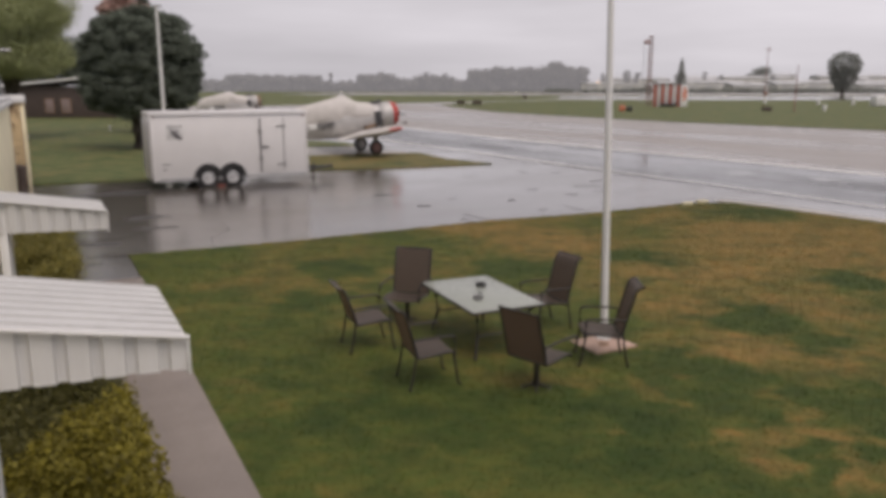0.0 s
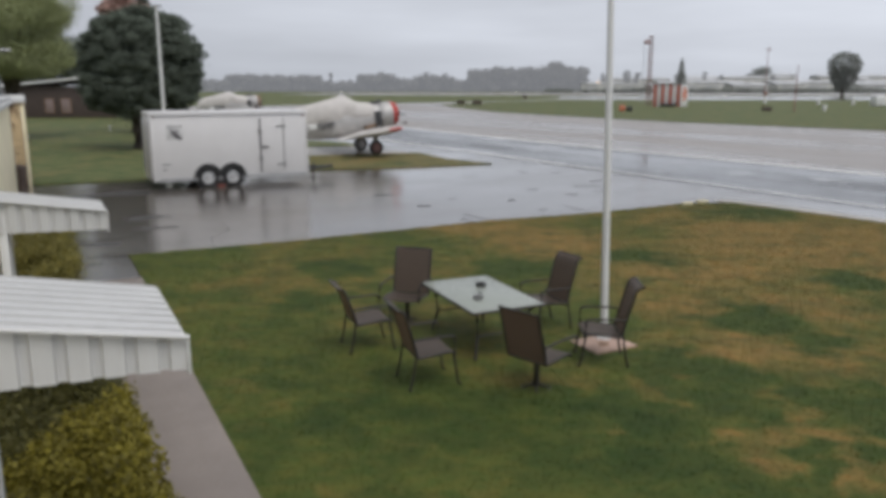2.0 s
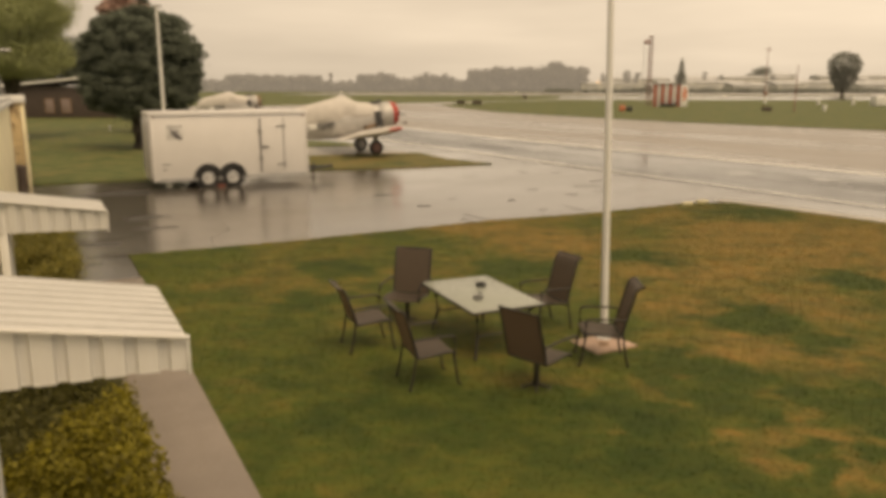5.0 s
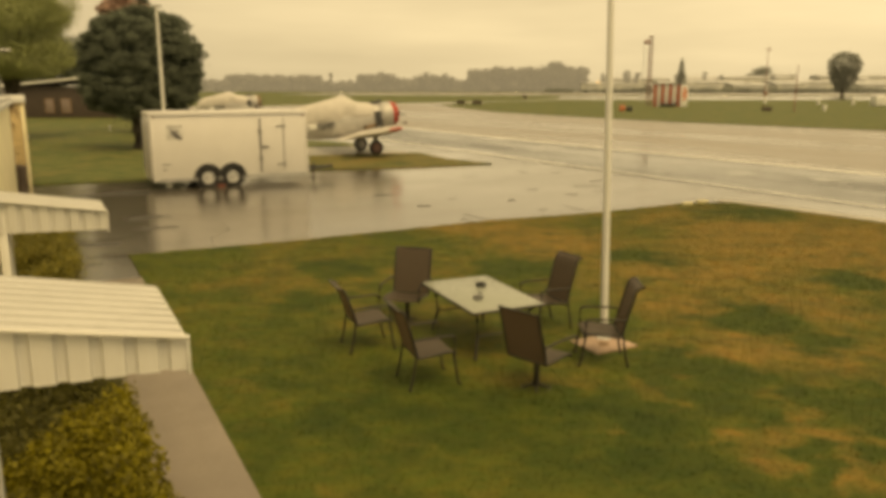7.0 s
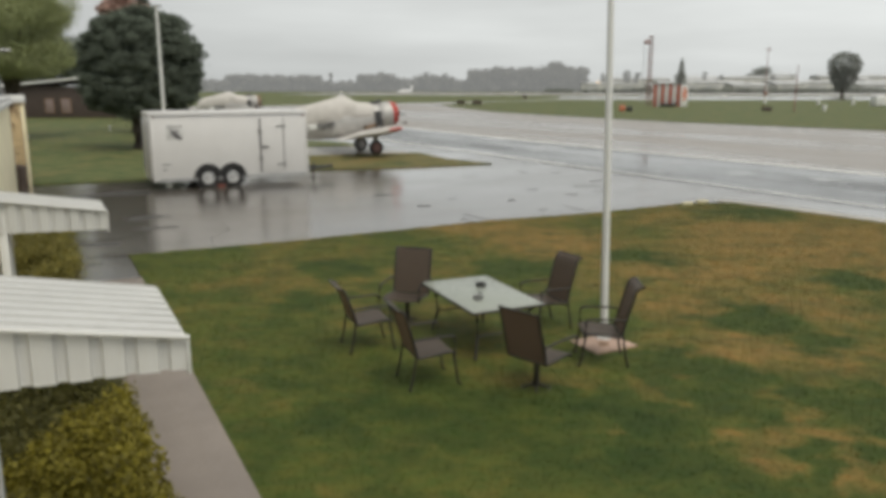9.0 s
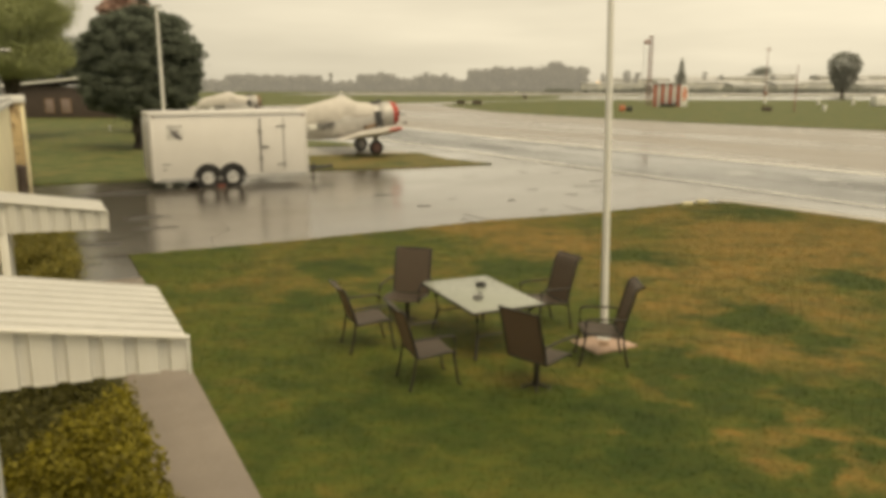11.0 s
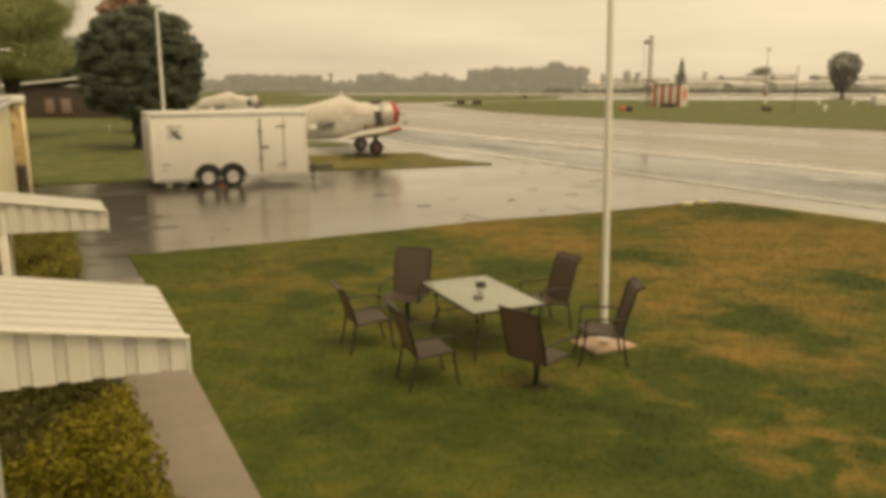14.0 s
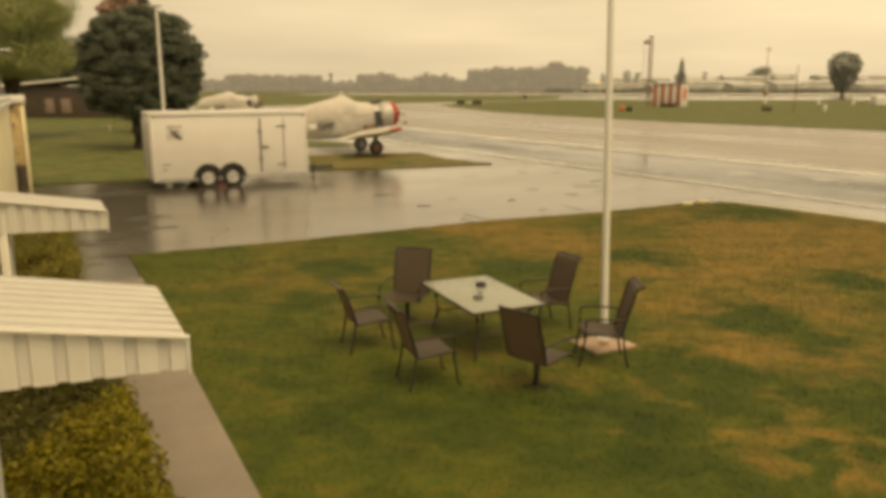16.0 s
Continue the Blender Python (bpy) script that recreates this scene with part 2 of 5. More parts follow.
M_CREAM = worn("cream_stucco", (0.86, 0.79, 0.57), 0.75, vary=0.12, scale=1.5, relief=0.3)
M_TAN = worn("tan_weathered_wall", (0.64, 0.50, 0.30), 0.8, vary=0.3, scale=1.5)
PEEL = blend(M_TAN, "MIX", ramp(M_TAN, noise_node(M_TAN, 1.15, 6, (1, 1, 0.55), 0.7), [(0.47, 0.0), (0.56, 1.0)]), (0.64, 0.50, 0.30), (0.20, 0.125, 0.07))
to(M_TAN, blend(M_TAN, "MULTIPLY", 0.5, PEEL, ramp(M_TAN, noise_node(M_TAN, 9, 4), [(0.3, 0.6), (0.7, 1.15)])), "Base Color")
M_RUST = worn("weathered_brown_wood", (0.25, 0.16, 0.10), 0.8, vary=0.45, scale=2.5, relief=0.4)
M_BROWN = worn("brown_siding", (0.075, 0.055, 0.047), 0.7, vary=0.25)
M_BARK = worn("bark", (0.07, 0.055, 0.045), 0.85, vary=0.35, scale=3, relief=0.6)
# dark, olive and reddish tree leaves: haze worked into lightened base colours
M_LEAF_DARK = leafage("dark_tree_leaf", (0.128, 0.152, 0.122), (0.158, 0.182, 0.145), 0.7, 0.5, 0.35, 0.12)
M_LEAF_MID = leafage("olive_tree_leaf", (0.34, 0.37, 0.20), (0.42, 0.45, 0.25), 0.8, 0.4, 0.55, 0.05)
M_LEAF_RED = leafage("reddish_tree_leaf", (0.42, 0.29, 0.25), (0.52, 0.37, 0.32), 0.8, 0.3, 0.5, 0.1)
M_LEAF_GOLD = leafage("golden_shrub_leaf", (0.105, 0.096, 0.018), (0.285, 0.248, 0.039), 0.55, 0.8, patch=4.5)
M_LEAF_OLIVE = leafage("dark_shrub_leaf", (0.062, 0.064, 0.022), (0.125, 0.118, 0.036))
M_LEAF_HEDGE = leafage("olive_hedge_leaf", (0.13, 0.128, 0.036), (0.25, 0.22, 0.06))
# far leaves paled so their colour carries the haze of distance
M_LEAF_FAR = leafage("haze_paled_far_leaf", (0.31, 0.325, 0.305), (0.36, 0.375, 0.35), 0.9, 0.2, 0.62, 0.0)
M_BELT = leafage("belt_leaf_haze_glow", (0.115, 0.115, 0.10), (0.14, 0.138, 0.12), 0.95, 0.1, 0.4, 0.0)
shader(M_BELT).inputs["Emission Color"].default_value = (1.0, 0.985, 0.975, 1)   # a faint grey glow put in for the misty air before the belt
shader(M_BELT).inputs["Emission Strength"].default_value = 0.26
M_RED = worn("red_paint", (0.42, 0.045, 0.035), 0.4)
M_MAST = worn("faded_red_mast_paint", (0.30, 0.16, 0.14), 0.6)
M_YELLOW = worn("faded_yellow_paint", (0.72, 0.64, 0.38), 0.55, vary=0.25)
M_ORANGE = worn("faded_orange_paint", (0.60, 0.20, 0.11), 0.5)
M_STRIPE = worn("faded_red_stripe_paint", (0.52, 0.16, 0.115), 0.55, vary=0.2, scale=1.5)
M_GLAZE = material("dark_aircraft_glass", (0.03, 0.035, 0.04), 0.08)
M_CHOCK = worn("red_chock_paint", (0.17, 0.05, 0.035), 0.6)
M_BLACK = worn("black_paint", (0.03, 0.03, 0.032), 0.5)
M_CANVAS = worn("grey_canvas_cover", (0.58, 0.555, 0.53), 0.85, vary=0.14, scale=2.5, grain=60, relief=0.3)
M_SILVER = worn("silver_aircraft_paint", (0.46, 0.45, 0.44), 0.42, 0.25, vary=0.2, streak=0.3)
M_ENGINE = worn("engine_metal", (0.06, 0.06, 0.062), 0.5, 0.4)
M_FARWALL = worn("pale_hangar_wall", (0.66, 0.65, 0.63), 0.7, vary=0.2, scale=0.2)
M_FARROOF = worn("grey_hangar_roof", (0.52, 0.52, 0.525), 0.6, vary=0.2, scale=0.2)
M_FARDARK = worn("grey_hangar_door", (0.50, 0.50, 0.51), 0.6)
M_JET = worn("white_jet_paint", (0.82, 0.82, 0.82), 0.3, vary=0.03)
M_LAMP = glow("runway_lamp_glow", (1.0, 0.9, 0.7), 6.0)
M_LANDING = glow("landing_lamp_glow", (1.0, 0.97, 0.9), 9.0)


# ---- mesh helpers ----
def box(bm, c, s, bevel=0.0, m=None):
    r = bmesh.ops.create_cube(bm, size=1.0, matrix=(m or Matrix()) @ Matrix.Translation(c) @ Matrix.Diagonal((*s, 1)))
    if bevel:
        es = {e for v in r["verts"] for e in v.link_edges}
        bmesh.ops.bevel(bm, geom=list(es), offset=bevel, segments=2, affect="EDGES", profile=0.5)


def rod(bm, p, q, r, r2=None, n=10):
    p, q = Vector(p), Vector(q)
    d = q - p
    m = Matrix.Translation((p + q) / 2) @ d.to_track_quat("Z", "Y").to_matrix().to_4x4()
    bmesh.ops.create_cone(bm, cap_ends=True, segments=n, radius1=r, radius2=r if r2 is None else r2, depth=d.length, matrix=m)


def tube(bm, pts, r, n=8):
    """A bent tube through the points."""
    rings = []
    pts = [Vector(p) for p in pts]
    for i, p in enumerate(pts):
        d = (pts[min(i + 1, len(pts) - 1)] - pts[max(i - 1, 0)]).normalized()
        q = d.to_track_quat("Z", "Y")
        rings.append([bm.verts.new(p + q @ Vector((r * math.cos(2 * math.pi * k / n), r * math.sin(2 * math.pi * k / n), 0))) for k in range(n)])
    skin(bm, rings)


def skin(bm, rings, caps=True):
    n = len(rings[0])
    for a, b in zip(rings, rings[1:]):
        for k in range(n):
            bm.faces.new((a[k], a[(k + 1) % n], b[(k + 1) % n], b[k]))
    if caps:
        bm.faces.new(rings[0][::-1])
        bm.faces.new(rings[-1])


def lathe(bm, profile, n=20, m=None):
    m = m or Matrix()
    rings = [[bm.verts.new(m @ Vector((r * math.cos(2 * math.pi * k / n), r * math.sin(2 * math.pi * k / n), z))) for k in range(n)] for r, z in profile]
    skin(bm, rings)


def sheet(bm, grid, thick):
    """A bent sheet with thickness from a grid of points; thick is a vector."""
    t = Vector(thick)
    a = [[bm.verts.new(Vector(p)) for p in row] for row in grid]
    b = [[bm.verts.new(Vector(p) + t) for p in row] for row in grid]
    R, C = len(grid), len(grid[0])
    for i in range(R - 1):
        for j in range(C - 1):
            bm.faces.new((a[i][j], a[i][j + 1], a[i + 1][j + 1], a[i + 1][j]))
            bm.faces.new((b[i][j], b[i + 1][j], b[i + 1][j + 1], b[i][j + 1]))
    rim = [(i, 0) for i in range(R)] + [(R - 1, j) for j in range(1, C)] + [(i, C - 1) for i in range(R - 2, -1, -1)] + [(0, j) for j in range(C - 2, 0, -1)]
    for (i, j), (k, l) in zip(rim, rim[1:] + rim[:1]):
        bm.faces.new((a[i][j], a[k][l], b[k][l], b[i][j]))


def finish(bm, name, mat, smooth=True):
    bmesh.ops.recalc_face_normals(bm, faces=bm.faces)
    me = bpy.data.meshes.new(name)
    bm.to_mesh(me)
    bm.free()
    me.materials.append(mat)
    if smooth:
        for p in me.polygons:
            p.use_smooth = True
        me.set_sharp_from_angle(angle=radians(35))
    return me


def part(name, bm, mat, parent, label="", m=None, smooth=True):
    ob = new(name, finish(bm, name, mat, smooth))
    ob.parent = parent
    if m is not None:
        ob.matrix_basis = m
    return tagged(ob, label)


def solo(name, bm, mat, label, category, m=None, group="", kind="", smooth=True):
    ob = new(name, finish(bm, name, mat, smooth))
    if m is not None:
        ob.matrix_basis = m
    return tagged(ob, label, category, group, kind)


def thing(name, m, label, category, group="", kind=""):
    ob = new(name)
    ob.empty_display_size = 0.2
    ob.matrix_basis = m
    return tagged(ob, label, category, group, kind)


def B():
    return bmesh.new()


AXIS = 27.4   # the building's line, turned from +y to the left


def site(w, s, z=0.0, turn=0.0):
    """A pose by the building: w metres out from the camera's line, s metres along it."""
    a = radians(AXIS)
    return pose(w * math.cos(a) - s * math.sin(a), w * math.sin(a) + s * math.cos(a), z, 0, 0, AXIS + turn)


# ---- ground ----
def flat(name, pts, z, mat, label, category, thick=0.0):
    bm = B()
    f = bm.faces.new([bm.verts.new((x, y, z)) for x, y in pts])
    if f.normal.z < 0:
        f.normal_flip()
    if thick:
        r = bmesh.ops.extrude_face_region(bm, geom=[f])
        for v in r["geom"]:
            if isinstance(v, bmesh.types.BMVert):
                v.co.z -= thick
    return solo(name, bm, mat, label, category, kind="structure", smooth=False)


flat("ground", [(-2500, -900), (2500, -900), (2500, 3500), (-2500, 3500)], -0.03, M_FIELD, "wide flat airfield grass reaching to the horizon", "ground")
flat("apron", [(-18, 10), (-22, 26.6), (-14.6, 27.6), (-10.6, 29.4), (-13, 45), (-21, 75), (-62, 139), (-34, 146), (-10, 169), (16, 196), (34, 232), (44, 290), (420, 296), (420, -60), (60, -80), (0, -20)],
     0.0, M_APRON, "wet grey asphalt apron with puddles and worn patches", "apron", 0.02)
flat("taxi_lane", [(-9, 78.3), (-3.16, 67.5), (7.6, 47.6), (17.7, 30.8), (50, -20.7), (43, -27), (12.5, 22.2), (5.2, 34.5), (-3.6, 49.6)], 0.004, M_LANE, "wet dark asphalt taxi lane with painted edge lines", "taxiway")
flat("taxiway", [(-9, 78.2), (-60, 138), (-34, 146), (-10, 168), (16, 195), (34, 230), (60, 230), (60, 120), (110, -20), (60, -36.5), (17.78, 30.8), (7.62, 47.6), (-3.1, 67.45)], 0.008, M_TAXI, "wet pale concrete taxiway with rain sheen", "taxiway")
flat("infield", [(-0.5, 150), (2.5, 132), (7.6, 109), (14.9, 94), (23.6, 77.7), (36, 62.6), (90, -10), (300, -10), (420, 120), (420, 200), (117, 205), (33.6, 214), (16, 189), (3, 163)], 0.06, M_FIELD, "green infield grass between the taxiways", "grass", 0.07)
flat("runway", [(-75, 352), (-62, 470), (420, 470), (420, 330), (60, 330)], -0.012, M_TAXI, "far wet runway shining under the grey sky", "runway")
flat("grass_strip", [(-9.0, 31.4), (-5.78, 32.6), (-1.6, 33.6), (2.25, 35.3), (0.2, 37.6), (-1.35, 41.3), (-6.95, 39.4), (-12, 37)], 0.05, M_STRIP, "tapering strip of dry grass beside the parked aircraft", "grass", 0.06)
flat("grass_patch", [(-12.0, 51.0), (-8.6, 50.8), (-6.4, 49.4), (-5.2, 47.4), (-5.6, 46.0), (-8.2, 45.2), (-12.0, 44.0)], 0.03, M_FIELD, "small patch of grass behind the parked aircraft", "grass", 0.04)
flat("verge", [(-22, 26.4), (-14.7, 27.6), (-10.7, 29.4), (-13, 45), (-21, 75), (-60, 135), (-120, 135), (-120, 26)], 0.05, M_FIELD, "mown green grass under the trees", "grass", 0.06)


flat("concrete_pad_strip", [(-12.0, 44.0), (-8.2, 45.15), (-5.6, 45.95), (-4.7, 45.0), (-2.4, 42.4), (-1.5, 41.2), (-6.95, 39.3), (-12.0, 37.0)], 0.006, M_KERB, "pale wet concrete strip under the parked aircraft", "pavement")


def stripe(p, q, width, z=0.014):
    p, q = Vector((*p, z)), Vector((*q, z))
    d = (q - p).normalized().cross(Vector((0, 0, 1))) * width / 2
    bm = B()
    bm.faces.new([bm.verts.new(v) for v in (p - d, q - d, q + d, p + d)])
    return solo("painted_line", bm, M_LINE, "faded white painted line on the wet pavement", "line", group="painted lines", kind="structure", smooth=False)


stripe((-8, 76.3), (7.56, 47.5), 0.50)
stripe((7.56, 47.5), (38, -3.0), 0.40)
stripe((-8, 58.8), (5.59, 34.96), 0.28)
stripe((5.59, 34.96), (24, 3.6), 0.17)
flat("kerb_strip", [(8.5, 23.75), (9.5, 22.75), (11.65, 19.75), (22.1, 3.1), (22.6, 3.3), (12.1, 20.05), (10.0, 23.0), (8.9, 24.05)], 0.012, M_KERB, "pale concrete edging along the lawn", "edging", 0.01)

LAWN = [(-6.35, 15.75), (-3.16, 17.4), (1.29, 20.0), (4.37, 21.3), (7.5, 23.1), (8.9, 23.2), (11.6, 19.6), (22, 3), (22, -6), (4.2, -6)]


def build_lawn():
    """Turf sheet with a soft, uneven rim."""
    a = radians(AXIS)
    edge = [(1.36 * math.cos(a) - s * math.sin(a), 1.36 * math.sin(a) + s * math.cos(a)) for s in (-6, 17.0)]
    pts = [edge[1]] + LAWN[1:] + [edge[0]]
    rnd, out = random.Random(4), []
    for (x0, y0), (x1, y1) in zip(pts, pts[1:] + pts[:1]):
        n = max(1, int(math.hypot(x1 - x0, y1 - y0) / 0.12))
        straight = (x0, y0) == edge[0] or (x1, y1) == edge[0]
        for k in range(n):
            t, j = k / n, 0.0 if straight else 0.04
            out.append((x0 + (x1 - x0) * t + rnd.uniform(-j, j), y0 + (y1 - y0) * t + rnd.uniform(-j, j)))
    flat("lawn", out, 0.035, M_LAWN, "patchy lawn, green with brown dry areas", "lawn", 0.05)
    return out


RIM = build_lawn()


def inside(poly, x, y):
    px, py = np.array(poly).T
    qx, qy = np.roll(px, -1), np.roll(py, -1)
    hit = np.zeros(len(x), bool)
    for a, b, c, d in zip(px, py, qx, qy):
        if b != d:
            hit ^= ((b > y) != (d > y)) & (x < (c - a) * (y - b) / (d - b) + a)
    return hit


def blades(name, poly, count, height, z, mat, label, bounds):
    rng = np.random.default_rng(11)
    x, y = rng.uniform(bounds[0], bounds[1], count), rng.uniform(bounds[2], bounds[3], count)
    keep = inside(poly, x, y)
    x, y = x[keep], y[keep]
    n = len(x)
    ang, h, w = rng.uniform(0, 2 * np.pi, n), height * rng.uniform(0.5, 1.3, n), rng.uniform(0.004, 0.009, n)
    la, ln = rng.uniform(0, 2 * np.pi, n), rng.uniform(0.6, 2.2, n) * h
    v = np.zeros((n, 3, 3))
    v[:, 0] = np.c_[x - w * np.cos(ang), y - w * np.sin(ang), np.full(n, z - 0.01)]
    v[:, 1] = np.c_[x + w * np.cos(ang), y + w * np.sin(ang), np.full(n, z - 0.01)]
    v[:, 2] = np.c_[x + ln * np.cos(la), y + ln * np.sin(la), z + h]
    me = bpy.data.meshes.new(name)
    me.from_pydata(v.reshape(-1, 3).tolist(), [], np.arange(3 * n).reshape(-1, 3).tolist())
    me.materials.append(mat)
    return tagged(new(name, me), label, "grass", kind="stuff")


def patch(name, c, r, mat, label, seed, z=0.003, squeeze=0.5, turn=0.0, n=40):
    """An irregular thin patch on the pavement."""
    bm, ring = B(), []
    for k in range(n):
        a = 2 * math.pi * k / n
        q = r * (1 + 0.75 * noise.noise(Vector((math.cos(a) * 1.3, math.sin(a) * 1.3, seed))))
        x, y = q * math.cos(a), q * squeeze * math.sin(a)
        ring.append(bm.verts.new((x * math.cos(turn) - y * math.sin(turn), x * math.sin(turn) + y * math.cos(turn), 0)))
    bm.faces.new(ring)
    return solo(name, bm, mat, label, "stain", pose(*c, z), kind="structure", smooth=False)


def crack(pts, width):
    """A tar-filled crack through the points."""
    bm = B()
    a, b = [], []
    for k, p in enumerate(pts):
        q = Vector(pts[min(k + 1, len(pts) - 1)]) - Vector(pts[max(k - 1, 0)])
        s = Vector((-q.y, q.x)).normalized() * width * (0.5 if 0 < k < len(pts) - 1 else 0.15)
        a.append(bm.verts.new((p[0] + s.x, p[1] + s.y, 0.003)))
        b.append(bm.verts.new((p[0] - s.x, p[1] - s.y, 0.003)))
    for k in range(len(pts) - 1):
        bm.faces.new((a[k], a[k + 1], b[k + 1], b[k]))
    return solo("pavement_crack", bm, M_TAR, "dark tar-filled crack in the asphalt", "crack", kind="structure", smooth=False)


# the patch at -3.4, 30.2 paints part of the parked aircraft's dark reflection
for k, (x, y, r, sq, tn) in enumerate(((1.15, 30.5, 0.38, 0.22, 0.1), (-3.4, 30.2, 0.35, 0.3, 0.3), (-8.1, 20.6, 0.7, 0.4, 0.5), (-7.3, 19.0, 0.5, 0.4, 0.4), (-7.9, 16.9, 0.5, 0.4, 0.2), (-10.5, 25.6, 1.6, 0.35, 0.45), (-2.0, 25.0, 0.4, 0.4, 0.4), (3.1, 26.4, 0.3, 0.25, 0.2), (5.4, 26.0, 0.35, 0.2, 0.1), (6.2, 29.0, 0.4, 0.2, -0.1), (0.76, 19.84, 0.18, 0.96, 0.0), (0.58, 20.37, 0.11, 0.84, 0.0), (2.16, 23.83, 0.11, 1.72, 0.0), (4.24, 25.12, 0.26, 0.41, 0.0), (-0.58, 22.67, 0.2, 0.76, 0.0), (3.34, 31.98, 0.19, 0.8, 0.0), (5.67, 28.66, 0.15, 0.94, 0.0), (4.73, 31.76, 0.16, 0.78, 0.0), (0.29, 24.21, 0.14, 0.7, 0.0), (8.82, 26.55, 0.2, 0.53, 0.0), (-1.62, 23.01, 0.14, 0.66, 0.0), (2.89, 21.92, 0.15, 0.63, 0.0))):
    patch("asphalt_stain", (x, y), r, M_TAR, "dark irregular stain on the wet asphalt", 3.1 * k, squeeze=sq, turn=tn)
for k, (x, y, r, sq, tn) in enumerate(((-6.9, 15.9, 0.55, 0.35, 0.45), (-7.3, 14.9, 0.5, 0.3, 0.5), (-7.9, 17.6, 0.6, 0.4, 0.5), (6.2, 45.1, 0.86, 1.58, 0.0), (5.3, 43.4, 0.45, 1.41, 0.0), (8.5, 39.1, 0.64, 1.32, 0.0), (11.0, 35.6, 0.53, 0.81, 0.0), (12.3, 31.4, 0.6, 1.03, 0.0), (11.6, 30.7, 0.27, 1.03, 0.0), (14.7, 29.2, 0.52, 1.22, 0.0), (14.9, 28.5, 0.34, 1.02, 0.0), (7.9, 47.7, 0.63, 1.2, 0.0), (3.7, 52.4, 1.0, 1.14, 0.0), (8.9, 32.0, 0.52, 0.58, 0.0), (4.0, 36.5, 1.2, 0.3, -0.9), (5.2, 27.5, 0.9, 0.4, 0.3))):
    patch("puddle", (x, y), r, M_WATER, "shallow rain puddle on the pavement", 5.7 * k + 1, 0.010, sq, tn)
crack([(0.5, 21.4), (0.75, 20.9), (1.0, 20.5), (1.35, 20.0)], 0.07)
crack([(3.6, 22.8), (3.85, 22.2), (4.2, 21.6)], 0.08)
crack([(-5.6, 19.4), (-5.35, 18.7), (-5.5, 17.8), (-5.2, 16.9)], 0.04)
crack([(-9.5, 24.6), (-8.4, 23.0), (-7.2, 22.2), (-5.6, 19.4)], 0.018)

blades("lawn_grass", RIM, 360000, 0.022, 0.035, M_BLADE, "short wet grass blades of the lawn", (-7, 13, 3, 23.4))

FAR_RIM = [(-6.35, 15.75), (-3.16, 17.4), (1.29, 20.0), (4.37, 21.3), (7.5, 23.1), (8.9, 23.2), (11.6, 19.6), (16.0, 12.6), (15.7, 12.4), (11.3, 19.2), (8.75, 22.85), (7.55, 22.75), (4.5, 20.95), (1.45, 19.65), (-3.0, 17.05), (-6.2, 15.4)]
blades("rim_grass", FAR_RIM, 50000, 0.026, 0.035, M_BLADE, "longer uneven grass along the lawn's rim", (-6.5, 16, 12, 23.3))

bm = B()
box(bm, (0.95, 4.0, 0.0), (0.82, 21.5, 0.06), 0.008)
walkway = solo("walkway", bm, M_PATH, "straight concrete footpath along the building", "path", site(0, 0, 0.02), kind="structure")


# ---- building, awnings and hedges ----
def build_wing():
    t = thing("building_wing", site(-0.98, 0), "cream single-storey building with a white eave", "building", kind="structure")
    bm = B()
    box(bm, (-2.5, 15.0, 1.47), (5.0, 31.0, 2.94), 0.01)
    part("wall", bm, M_CREAM, t)
    bm = B()
    box(bm, (-2.5, 15.0, 3.01), (5.3, 31.3, 0.14), 0.02)
    part("eave", bm, M_WHITE, t, "white painted eave board")
    bm = B()
    box(bm, (-2.5, 15.0, 3.13), (5.2, 31.2, 0.10), 0.02)
    part("roof", bm, M_FARROOF, t, "low grey roof")
    for s in (4.3, 10.0):
        bm = B()
        box(bm, (0.02, s, 1.03), (0.06, 0.92, 2.06), 0.01)
        d = part("door", bm, M_WHITE, t, "white entrance door under the awning")
        bm = B()
        rod(bm, (0.05, s - 0.36, 1.0), (0.1, s - 0.36, 1.0), 0.025)
        part("door_knob", bm, M_TRIM, d)
    bm = B()
    rod(bm, (-0.14, 29.8, 3.15), (-0.46, 29.8, 6.3), 0.035, 0.02, 8)
    ae = part("aerial", bm, M_HINGE, t, "thin grey aerial on the roof")
    bm = B()
    box(bm, (0.10, 29.8, 4.70), (0.34, 0.10, 0.08), 0.03)
    rod(bm, (-0.30, 29.8, 4.68), (0.0, 29.8, 4.69), 0.012, None, 6)
    part("antenna_head", bm, M_SKIRT, ae, "small pale antenna head on a side arm")
    for dx, dy in ((0.14, -0.5), (-0.5, 0.2)):
        bm = B()
        rod(bm, (-0.14 + dx, 29.8 + dy, 3.16), (-0.24, 29.8, 4.1), 0.012, None, 6)
        part("stay", bm, M_HINGE, ae)
    t2 = thing("annex", site(-0.55, 32.2), "tan weathered annex with a white roof cap", "building", kind="structure")
    bm = B()
    box(bm, (-1.2, 0.0, 1.475), (2.4, 1.6, 2.95), 0.01)
    part("wall", bm, M_TAN, t2)
    bm = B()
    box(bm, (-1.25, 0.0, 3.07), (2.6, 1.9, 0.26), 0.04)
    part("roof_cap", bm, M_WHITE, t2, "white roof cap")
    bm = B()
    box(bm, (-0.06, -0.84, 1.42), (0.12, 0.08, 2.84), 0.01)
    part("corner_board", bm, M_CREAM, t2)


def corrugation(n, pitch, depth, flat_part=0.50):
    """Profile points of a trapezoid-ribbed sheet."""
    out = []
    for k in range(n):
        out += [(k * pitch, 0), ((k + flat_part) * pitch, 0), ((k + flat_part + 0.06) * pitch, -depth), ((k + 0.94) * pitch, -depth)]
    return out + [(n * pitch, 0)]


